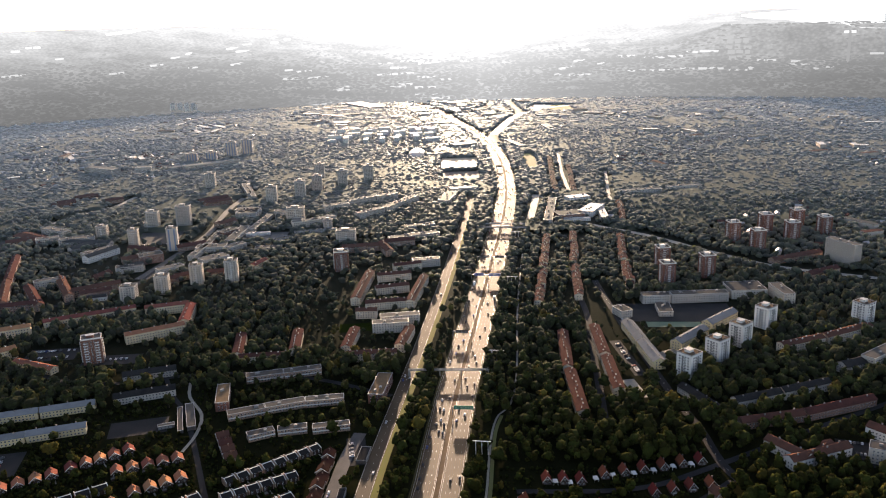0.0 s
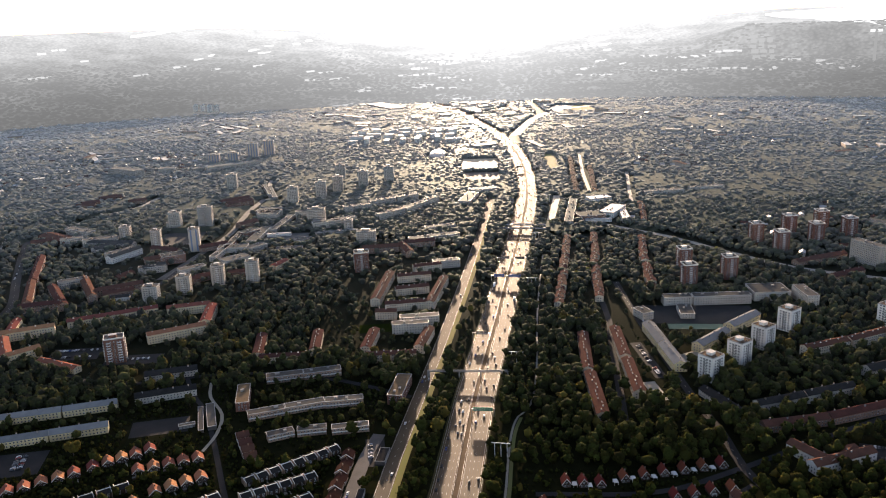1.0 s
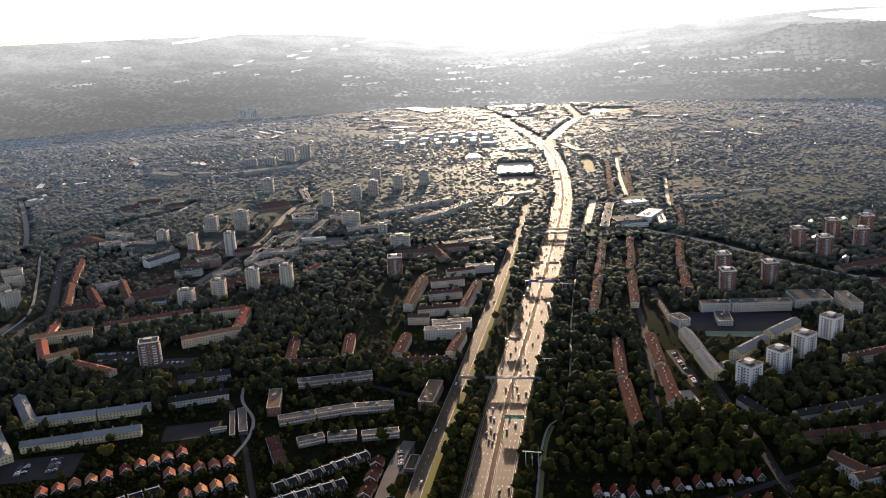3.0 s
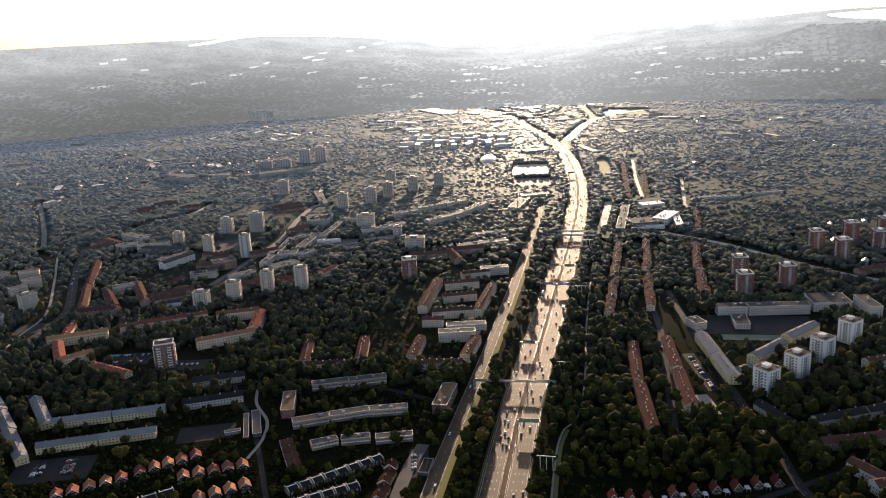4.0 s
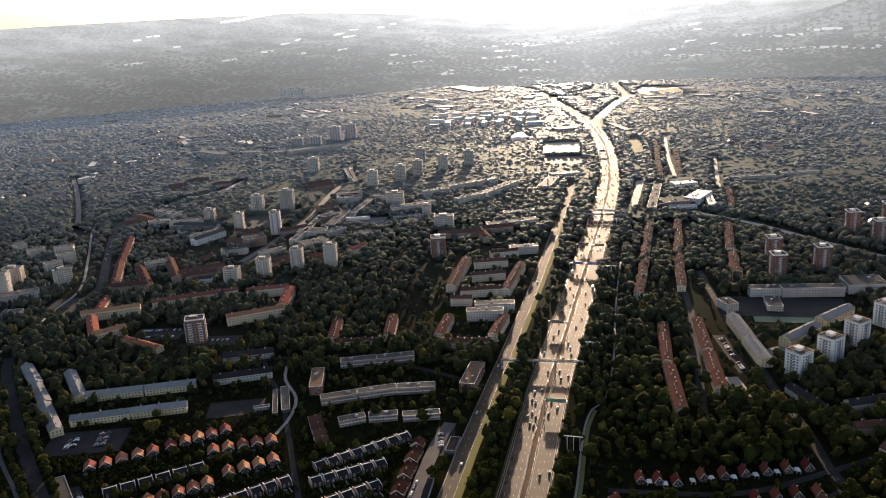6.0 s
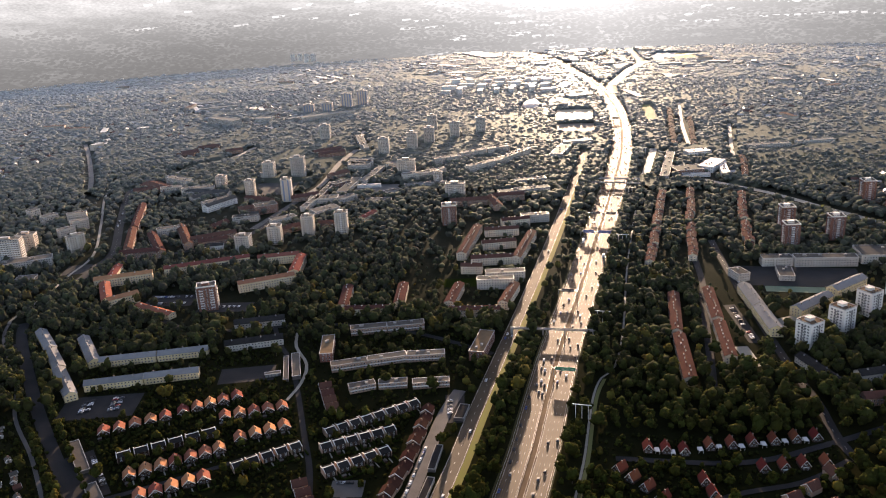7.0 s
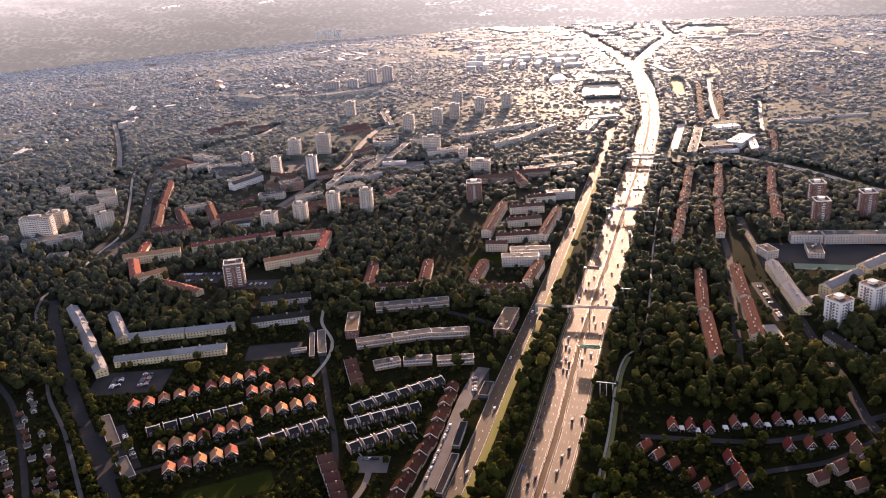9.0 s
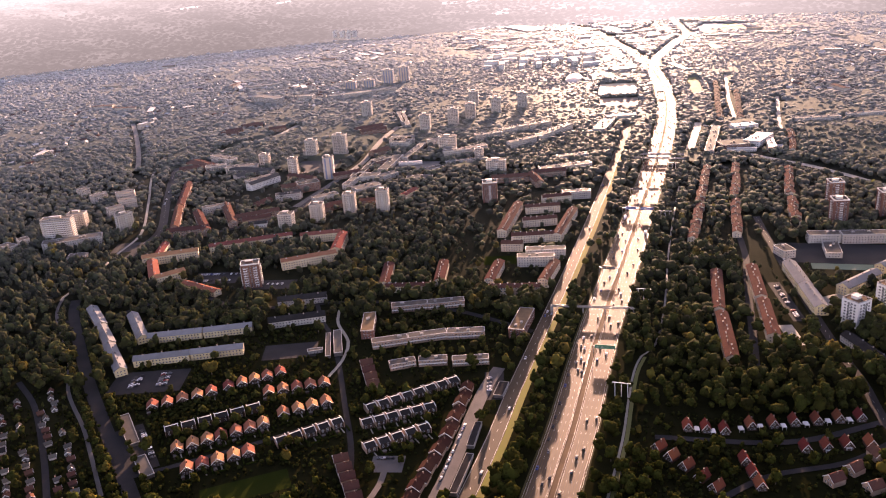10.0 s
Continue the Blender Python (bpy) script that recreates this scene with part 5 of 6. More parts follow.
# ---------------------------------------------------------------- bridges, gantries, pylons, vehicles
def on_axis(y, off=0.0, line=None):
    """A place on a road's line at a given y, and the way it runs."""
    line = AXIS if line is None else line
    d, n = np.gradient(line, axis=0), normals(line)
    at = lambda a: float(np.interp(y, line[:, 1], a))  # noqa: E731
    return at(line[:, 0]) + at(n[:, 0]) * off, y + at(n[:, 1]) * off, math.degrees(math.atan2(at(d[:, 1]), at(d[:, 0])))


def bridge(x0, y0, x1, y1, width, height, label):
    """A bridge over the motorway: deck, parapets, piers and abutments."""
    d = Vector((x1 - x0, y1 - y0))
    ob = thing("footbridge", (x0 + x1) / 2, (y0 + y1) / 2, 0, math.degrees(math.atan2(d.y, d.x)), label, "bridge")
    l2, w2 = d.length / 2, width / 2
    part("deck", Shape().box(-l2, l2, -w2, w2, height - 0.55, height).mesh("deck", M["concrete"]), ob)
    for s in (-1, 1):
        part("parapet", Shape().box(-l2, l2, -0.05, 0.05, height, height + 1.0).mesh("parapet", M["steel"]), ob, pose(0, s * (w2 - 0.12), 0))
        part("abutment", Shape().prism([(-w2, 0), (w2, 0), (w2 * 0.9, height - 0.55), (-w2 * 0.9, height - 0.55)], -1.2, 1.2).mesh("abutment", M["concrete"]), ob, pose(s * (l2 - 1.2), 0, 0))
    mid = on_axis((y0 + y1) / 2)[0] - (x0 + x1) / 2
    for u in (mid - 21, mid, mid + 21):
        if abs(u) < l2 - 3:
            part("pier", Shape().box(-0.5, 0.5, -w2 * 0.6, w2 * 0.6, -0.3, height - 0.55).mesh("pier", M["concrete"]), ob, pose(u, 0, 0))


bridge(-55, 766, 26, 762, 2.8, 6.4, "narrow grey concrete footbridge crossing the motorway")
bridge(25, 1343, 106, 1333, 7.0, 6.6, "grey concrete road bridge crossing the motorway")
bridge(32, 1320, 109, 1309, 5.0, 6.4, "grey concrete road bridge crossing the motorway")


def gantry(y, side, label, panels, mat):
    """A sign gantry across one carriageway."""
    x, yy, g = on_axis(y, side * 10.7)
    ob = thing("sign_gantry", x, yy, 0, g - 90, label, "sign gantry")
    for s in (-1, 1):
        part("post", Shape().box(-0.25, 0.25, -0.25, 0.25, 0, 7.6).mesh("post", M["steel"]), ob, pose(s * 10.0, 0, 0))
    part("beam", Shape().box(-10.2, 10.2, -0.35, 0.35, 7.0, 7.7).mesh("beam", M["steel"]), ob)
    for i in range(panels):
        u = (i - (panels - 1) / 2) * 4.4
        sign = part("sign_panel", Shape().box(-2.12, 2.12, -0.12, 0.12, 0, 3.6).mesh("sign_panel", M[mat]), ob, pose(u, -0.5, 5.8), "plain coloured road sign panel")
        part("sign_bar", Shape().box(-1.3, 1.3, -0.02, 0.02, 0, 0.3).box(-0.9, 0.6, -0.02, 0.02, 0.8, 1.1).mesh("sign_bar", M["paint"]), sign, pose(0, -0.15, 1.0))


gantry(681, 1, "steel sign gantry with four green panels", 4, "sign_green")
gantry(861, -1, "steel sign gantry with small dark panels", 3, "trim_dark")
gantry(1064, 1, "steel sign gantry with blue panels", 4, "sign_blue")
gantry(1065, -1, "steel sign gantry with blue panels", 3, "sign_blue")
gantry(1147, 1, "steel sign gantry with dark panels", 3, "trim_dark")
gantry(1148, -1, "steel sign gantry with dark panels", 3, "trim_dark")
gantry(1852, -1, "steel sign gantry with dark panels", 3, "trim_dark")


def pylon_proto():
    ob = thing("power_pylon", 0, 0, -500, 0, "pale steel portal pylon of a power line", "pylon")
    for u in (-5.0, 0.0, 5.0):
        part("leg", Shape().prism([(-0.22, 0), (0.22, 0), (0.14, 13), (-0.14, 13)], -0.2, 0.2).mesh("leg", M["frame_white"]), ob, pose(u, 0, -0.5))
    part("crossarm", Shape().box(-7.5, 7.5, -0.2, 0.2, 12.0, 12.5).mesh("crossarm", M["frame_white"]), ob)
    for u in (-7.0, 0.0, 7.0):
        part("insulator", Shape().box(-0.15, 0.15, -0.15, 0.15, 10.8, 12.0).mesh("insulator", M["trim_dark"]), ob, pose(u, 0, 0))
    return ob


PYLON = pylon_proto()
for x, y in ((-3, 434), (13, 610), (34, 796), (65, 1038), (85, 1264), (124, 1533), (144, 1768)):
    tagged(copy_thing(PYLON, pose(x, y, 0, 0, 0, -8)), group="power line pylons")
    claim(x, y, 18, 6, -8)
for o in (*PYLON.children_recursive, PYLON):
    bpy.data.objects.remove(o)


def car_proto(colour, paint, estate=False, wheels=True):
    ob = thing("car", 0, 0, -500, 0, f"{colour} passenger car on the asphalt", "car")
    body = [(-2.2, 0.35), (2.2, 0.35), (2.22, 0.7), (1.9, 0.88), (1.0, 0.95), (-2.1, 0.98), (-2.25, 0.75)]
    s = Shape().prism([(y, z) for y, z in body], -0.88, 0.88)
    s.prism([(-1.4 if not estate else -1.85, 1.37), (0.42, 1.35), (0.3, 1.45), (-1.3 if not estate else -1.75, 1.47)], -0.72, 0.72)
    part("body", s.mesh("body", paint), ob)
    back = -2.0 if estate else -1.75
    part("glasshouse", Shape().prism([(back, 0.95), (1.05, 0.93), (0.4, 1.36), (-1.4 if not estate else -1.8, 1.38)], -0.76, 0.76).mesh("glasshouse", M["pane"]), ob)
    n = 10
    v = [(x, 0.33 * math.cos(a), 0.33 * math.sin(a)) for x in (-0.11, 0.11) for a in np.linspace(0, 2 * math.pi, n, endpoint=False)]
    wheel = mesh_from("wheel", v, [tuple(range(n))[::-1], tuple(range(n, 2 * n))] + [(i, (i + 1) % n, n + (i + 1) % n, n + i) for i in range(n)], [M["rubber"]])
    for u in (-0.8, 0.8) if wheels else ():
        for w in (-1.35, 1.35):
            part("wheel", wheel, ob, pose(u, w, 0.33))
    return ob


def lorry_proto(label, length, paint):
    ob = thing("lorry", 0, 0, -500, 0, label, "lorry")
    part("box_body", Shape().box(-1.25, 1.25, -length / 2, length / 2 - 2.6, 1.0, 3.8).mesh("box_body", paint), ob)
    part("cab", Shape().prism([(length / 2 - 2.4, 0.5), (length / 2, 0.5), (length / 2, 1.7), (length / 2 - 0.4, 3.0), (length / 2 - 2.4, 3.0)], -1.2, 1.2).mesh("cab", paint), ob)
    part("chassis", Shape().box(-1.0, 1.0, -length / 2 + 0.2, length / 2 - 0.5, 0.5, 1.0).mesh("chassis", M["trim_dark"]), ob)
    n = 10
    v = [(x, 0.48 * math.cos(a), 0.48 * math.sin(a)) for x in (-0.15, 0.15) for a in np.linspace(0, 2 * math.pi, n, endpoint=False)]
    wheel = mesh_from("wheel", v, [tuple(range(n))[::-1], tuple(range(n, 2 * n))] + [(i, (i + 1) % n, n + (i + 1) % n, n + i) for i in range(n)], [M["rubber"]])
    for u in (-1.1, 1.1):
        for w in (-length / 2 + 1.5, -length / 2 + 2.8, length / 2 - 1.2):
            part("wheel", wheel, ob, pose(u, w, 0.48))
    return ob


CARS = [car_proto(c, p, i % 2 == 1) for i, (c, p) in enumerate(CAR_PAINT)]
FAR_CARS = [car_proto(c, p, i % 2 == 1, False) for i, (c, p) in enumerate(CAR_PAINT)]
LORRIES = [lorry_proto("white box lorry on the motorway", 9.0, CAR_PAINT[0][1]), lorry_proto("long grey lorry on the motorway", 14.0, CAR_PAINT[1][1])]
rnd = random.Random(12)
LANES = (-15.2, -11.8, -8.4, -5.0, 5.0, 8.4, 11.8, 15.2)
for lane in LANES:
    y = 380 + rnd.uniform(0, 30)
    while y < 2500:
        x, yy, g = on_axis(y, lane + rnd.uniform(-0.3, 0.3))
        proto = rnd.choice(LORRIES) if rnd.random() < 0.05 and abs(lane) > 12 else rnd.choices(CARS if y < 720 else FAR_CARS, (1, 1, 5, 8, 1, 2))[0]
        tagged(copy_thing(proto, pose(x, yy, 0.15, 0, 0, g - 90 + (0 if lane > 0 else 180))), group="traffic on the motorway")
        y += rnd.choice((14, 22, 35, 60, 90, 120)) * (1.0 if lane < 0 else 1.35) * rnd.uniform(0.8, 1.2) * (1 + y / 2600)
for y, off in ((500, 2.5), (668, -2.5), (754, -2.8), (760, 2.6), (764, -2.4), (1010, 2.6), (1190, -2.6), (585, 2.5)):
    x, yy, g = on_axis(y, off, SIDE)
    tagged(copy_thing(rnd.choice(CARS), pose(x, yy, 0.13, 0, 0, g - 90 + (180 if off < 0 else 0))), group="traffic on the parallel road")


def park(x, y, n, gap, yaw, face, group="parked cars", miss=0.15, z=0.08):
    """A row of parked cars along a direction, turned to face another."""
    for i in range(n):
        if rnd.random() > miss:
            u = (i - (n - 1) / 2) * gap
            tagged(copy_thing(rnd.choices(CARS if y < 560 else FAR_CARS, (5, 4, 4, 4, 0.4, 0.5))[0], pose(x + u * math.cos(radians(yaw)), y + u * math.sin(radians(yaw)), z, 0, 0, face + rnd.uniform(-2, 2))), group=group)


park(-412, 603, 9, 2.7, 105, 105)
park(-407, 604, 9, 2.7, 105, 105)
park(-388, 609, 9, 2.7, 105, 105)
park(-383, 610, 9, 2.7, 105, 105)
park(-346, 512, 16, 2.9, -50, -50)
park(-94, 620, 9, 2.8, 98, 98)
park(-374, 825, 14, 2.8, 5, 5, miss=0.3)
park(-446, 852, 16, 3.0, 5, 5, miss=0.35)
park(-446, 833, 16, 3.0, 5, 5, miss=0.45)
park(-106.5, 522, 26, 2.9, 86, -4, miss=0.4, z=0.11)
park(-154, 510, 4, 2.8, 5, 95)
park(167, 799, 26, 3.0, 96, 96, miss=0.5)
park(184, 885, 18, 6.0, 94, 4, miss=0.3, z=0.11)
park(142, 828, 14, 6.0, 96, 6, miss=0.4, z=0.11)
park(318, 595, 14, 2.9, -20, -20, miss=0.2)
park(326, 611, 14, 2.9, -20, -20, miss=0.2)
park(-684, 1165, 14, 7.0, 113, 23, miss=0.3, z=0.11)
park(-482, 1289, 16, 3.0, 8, 8, miss=0.3)
for o in [o for proto in (*CARS, *FAR_CARS, *LORRIES) for o in (*proto.children_recursive, proto)]:
    bpy.data.objects.remove(o)


# ---------------------------------------------------------------- the distance
def many_boxes(name, items, mats, label, category):
    """Small far buildings with pitched or flat tops, joined."""
    s = Shape()
    for x, y, l, w, yaw, h, m, pitched in items:
        c, k = math.cos(radians(yaw)), math.sin(radians(yaw))
        z = float(rise(x, y))
        one = Shape()
        if pitched:
            one.prism([(-w / 2, -3), (w / 2, -3), (w / 2, h), (-w / 2, h)], -l / 2, l / 2, 0)
            one.prism([(-w / 2 - 0.4, h), (w / 2 + 0.4, h), (0, h + w * 0.33)], -l / 2 - 0.4, l / 2 + 0.4, m)
        else:
            one.box(-l / 2, l / 2, -w / 2, w / 2, -3, h, 0).box(-l / 2 + 0.3, l / 2 - 0.3, -w / 2 + 0.3, w / 2 - 0.3, h, h + 0.4, m)
        v = [(x + a * c - b * k, y + a * k + b * c, z + q) for a, b, q in one.v]
        n = len(s.v)
        s.v += v
        s.f += [tuple(n + i for i in f) for f in one.f]
        s.m += one.m
    return tagged(new(name, s.mesh(name, *mats)), label, category, kind="stuff")


rnd = random.Random(21)
town = []
for i in range(4200):
    y = 1150 + 2300 * rnd.random() ** 0.8
    x = rnd.uniform(-0.95 * y, 0.58 * y)
    if noise.noise((x / 330, y / 330, 7.7)) < 0.02 or (abs(x - np.interp(y, AXIS[:, 1], AXIS[:, 0])) < 90 and y < 4100):
        continue
    if y < 2450 and -650 < x < 250 or (y < 1350 and x < 420):
        continue
    i, j = int((x - GX) / CELL), int((y - GY) / CELL)
    if 0 <= i < 900 and 0 <= j < 1100 and taken[i, j]:
        continue
    if math.hypot(x, y) > 3230:
        continue
    big = rnd.random() < 0.06
    l, w = (rnd.uniform(25, 60), rnd.uniform(12, 16)) if big else (rnd.uniform(9, 14), rnd.uniform(7, 9))
    g = rnd.uniform(-30, 30) + 90 * rnd.randint(0, 1)
    town.append((x, y, l, w, g, rnd.uniform(3, 6) if not big else rnd.uniform(7, 12), rnd.choice((1, 2, 3, 3)), not big))
    claim(x, y, l + 3, w + 3, g)
many_boxes("suburban_houses", town, [M["pale_render"], M["red_tile"], M["dark_felt"], M["sheet_white"]], "distant pale houses with small roofs among trees", "houses")

# sheds and warehouses round the interchange
WARE_WALL = Shape().box(-0.5, 0.5, -0.5, 0.5, -0.6, 0.94).mesh("wall", M["grey_render"])
WARE_ROOF = [Shape().box(-0.49, 0.49, -0.49, 0.49, 0.94, 1.0).mesh("roof", M[m]) for m in ("pale_felt", "sheet_white", "sheet_white", "grey_sheet")]
EDGE = Shape()
for a, b in ((-0.5, -0.485), (0.485, 0.5)):
    EDGE.box(a, b, -0.5, 0.5, 0.94, 1.06).box(-0.485, 0.485, a, b, 0.94, 1.06)
EDGE = EDGE.mesh("parapet", M["sheet_white"])


def warehouse(x, y, l, w, yaw, h, pale=False):
    claim(x, y, l + 4, w + 4, yaw)
    ob = thing("warehouse", x, y, float(rise(x, y)), yaw, "pale flat roofed warehouse near the interchange", "warehouse", "industrial sheds")
    size = Matrix.Diagonal((l, w, h, 1))
    part("wall", WARE_WALL, ob, size)
    part("roof", WARE_ROOF[2] if pale else rnd.choice(WARE_ROOF), ob, size)
    part("parapet", EDGE, ob, size)


for i in range(34):
    y = rnd.uniform(2480, 3230)
    x = np.interp(y, AXIS[:, 1], AXIS[:, 0]) + rnd.choice((rnd.uniform(-420, -50), rnd.uniform(50, 330)))
    if (2600 < y < 3450 and 40 < x < 270):
        continue
    warehouse(x, y, rnd.uniform(25, 80), rnd.uniform(16, 42), 12 + rnd.choice((0, 90)) + rnd.uniform(-8, 8), rnd.uniform(5, 10))
# long pale roofs, seen one by one towards the hills
warehouse(-346, 3203, 220, 70, -59, 9, True)
warehouse(-409, 3257, 135, 26, -44, 7, True)
warehouse(-500, 3143, 70, 24, 35, 7, True)
warehouse(-416, 3059, 62, 24, 19, 7, True)
warehouse(-514, 2965, 110, 22, -60, 6, True)
warehouse(-427, 2911, 100, 26, -32, 7, True)
warehouse(-54, 3261, 138, 16, 9, 4, True)
warehouse(-23, 3107, 158, 16, 11, 4, True)
warehouse(-921, 2803, 71, 16, 77, 6, True)
warehouse(-917, 2912, 40, 16, 35, 6, True)
warehouse(-856, 2960, 100, 16, -14, 6, True)
warehouse(-820, 2717, 91, 18, -49, 6, True)
warehouse(-775, 2721, 126, 18, -52, 6, True)
warehouse(-769, 2930, 55, 16, 43, 6, True)
warehouse(-806, 2604, 80, 14, -61, 6, True)
warehouse(-644, 2647, 48, 14, -44, 5, True)
warehouse(-1038, 2227, 98, 14, -50, 7, True)
warehouse(-1006, 2155, 92, 14, -58, 7, True)
warehouse(-1035, 2684, 50, 14, 79, 6, True)
# white quarter before the interchange
for i in range(7):
    for j in range(4):
        x, y = -350 + i * 46 + rnd.uniform(-8, 8), 2290 + j * 62 + rnd.uniform(-12, 12)
        block(x, y, rnd.choice((24, 34, 40)), 13, rnd.choice((5, 95)) + rnd.uniform(-6, 6), rnd.choice((13, 16, 19)), "whitetop")


def dome(x, y, rx, ry, h):
    v, f, n, k = [], [], 20, 6
    for a in range(k + 1):
        q = a / k * math.pi / 2
        v += [(rx * math.cos(q) * math.cos(b), ry * math.cos(q) * math.sin(b), h * math.sin(q)) for b in np.linspace(0, 2 * math.pi, n, endpoint=False)]
    f = [(a * n + i, a * n + (i + 1) % n, (a + 1) * n + (i + 1) % n, (a + 1) * n + i) for a in range(k) for i in range(n)]
    ob = new("sports_dome", mesh_from("sports_dome", v, f, [M["sheet_white"]], smooth=True))
    ob.location = (x, y, -0.1)
    claim(x, y, rx * 2, ry * 2, 0)
    return tagged(ob, "glossy white air-supported sports dome", "dome")


dome(-103, 2087, 22, 62, 12)


# ---------------------------------------------------------------- trees
PHI = (1 + 5**0.5) / 2
ICO_V = np.array([(-1, PHI, 0), (1, PHI, 0), (-1, -PHI, 0), (1, -PHI, 0), (0, -1, PHI), (0, 1, PHI), (0, -1, -PHI), (0, 1, -PHI), (PHI, 0, -1), (PHI, 0, 1), (-PHI, 0, -1), (-PHI, 0, 1)]) / math.sqrt(1 + PHI**2)
ICO_F = np.array([(0, 11, 5), (0, 5, 1), (0, 1, 7), (0, 7, 10), (0, 10, 11), (1, 5, 9), (5, 11, 4), (11, 10, 2), (10, 7, 6), (7, 1, 8), (3, 9, 4), (3, 4, 2), (3, 2, 6), (3, 6, 8), (3, 8, 9), (4, 9, 5), (2, 4, 11), (6, 2, 10), (8, 6, 7), (9, 8, 1)])


def crown(seed, lumps, leaves, size, sprigs=0, wide=0.27, uneven=0.2):
    """A crown one metre high and about one wide: soft uneven lumps of foliage with small leaf sprays standing out of them. Triangles and which of them are smooth."""
    r = np.random.RandomState(seed)
    verts, faces, soft, n = [], [], [], 0
    at = []
    for i in range(lumps):
        a, h = i * 2.4 + r.uniform(0, 1.2), r.uniform(0.3, 0.8)
        d = r.uniform(0.45, 1.0) * wide * (1.3 - h)
        at.append((d * math.cos(a), d * math.sin(a), h, r.uniform(0.17, 0.27)))
    at[0] = (0, 0, 0.5, 0.34 if lumps > 1 else 0.46)
    for i in range(sprigs):
        # smaller clumps over the outside of the lumps
        x, y, z, q = at[i % lumps]
        d = r.normal(size=3)
        d[2] = abs(d[2]) * 0.9 - 0.15
        d *= q * 0.95 / np.linalg.norm(d)
        at.append((x + d[0], y + d[1], z + d[2], r.uniform(0.07, 0.13)))
    for x, y, z, q in at:
        turn = np.linalg.qr(r.normal(size=(3, 3)))[0]
        v = ICO_V @ turn * q * r.uniform(0.98 - uneven, 0.98 + uneven, (12, 1)) * (1, 1, 0.92) + (x, y, z)
        verts.append(v)
        faces.append((ICO_F if np.linalg.det(turn) > 0 else ICO_F[:, ::-1]) + n)
        soft.append(np.ones(20, bool))
        n += 12
    for i in range(leaves):
        x, y, z, q = at[i % len(at)]
        d = r.normal(size=3)
        d[2] = d[2] * 0.8 + 0.3
        d /= np.linalg.norm(d)
        p = np.array((x, y, z)) + d * q * r.uniform(0.9, 1.12)
        u = np.cross(d, r.normal(size=3))
        u /= np.linalg.norm(u)
        w = np.cross(d, u) + d * r.uniform(-0.5, 0.5)
        s = size * r.uniform(0.6, 1.3)
        verts.append(np.array([p - u * s, p + w * s * 0.8, p + u * s, p - w * s * 0.8 - d * s * 0.5]))
        faces.append(np.array([(0, 1, 2), (0, 2, 3)]) + n)
        soft.append(np.zeros(2, bool))
        n += 4
    return np.vstack(verts), np.vstack(faces), np.concatenate(soft)


def tri_mesh(name, v, f, soft, mats):
    me = bpy.data.meshes.new(name)
    me.vertices.add(len(v))
    me.vertices.foreach_set("co", np.ascontiguousarray(v, np.float32).ravel())
    me.loops.add(3 * len(f))
    me.loops.foreach_set("vertex_index", np.ascontiguousarray(f, np.int32).ravel())
    me.polygons.add(len(f))
    me.polygons.foreach_set("loop_start", np.arange(0, 3 * len(f), 3, dtype=np.int32))
    me.polygons.foreach_set("use_smooth", np.ascontiguousarray(soft, bool))
    for m in mats:
        me.materials.append(m)
    me.update(calc_edges=True)
    return me


def wood(name, spots, shapes, mats, label):
    """Many trees joined: spots are rows of x, y, height, width, turn, shape."""
    if not len(spots):
        return None
    vs, fs, ms, n = [], [], [], 0
    for k, (v, f, m) in enumerate(shapes):
        some = spots[spots[:, 5].astype(int) == k]
        c, s = np.cos(some[:, 4])[:, None], np.sin(some[:, 4])[:, None]
        x = some[:, 0:1] + (v[None, :, 0] * c - v[None, :, 1] * s) * some[:, 3:4]
        y = some[:, 1:2] + (v[None, :, 0] * s + v[None, :, 1] * c) * some[:, 3:4]
        z = v[None, :, 2] * some[:, 2:3] + rise(some[:, 0], some[:, 1])[:, None]
        vs.append(np.stack([x, y, z], -1).reshape(-1, 3))
        fs.append((f[None] + (np.arange(len(some)) * len(v))[:, None, None]).reshape(-1, 3) + n)
        ms.append(np.tile(m, len(some)))
        n += len(some) * len(v)
    return tagged(new(name, tri_mesh(name, np.vstack(vs), np.vstack(fs), np.concatenate(ms), mats)), label, "trees", kind="stuff")


rng = np.random.RandomState(4)


FAR_ROADS = [(AXIS, 21.0), (SLIP, 14.0)]
# gardens, lawns and yards: x from, to, y from, to, share of trees kept
GARDENS = [(-350, -120, 440, 600, 0.3), (-440, -330, 520, 700, 0.28), (-330, -215, 590, 740, 0.35), (-215, -95, 600, 760, 0.5), (25, 195, 470, 588, 0.4), (-560, -350, 400, 580, 0.45), (-420, -330, 780, 880, 0.3), (-640, -600, 890, 980, 0.6), (130, 190, 700, 1000, 0.75), (-560, -380, 1150, 1650, 0.35), (-190, 0, 820, 1250, 0.45), (150, 330, 840, 960, 0.3)]


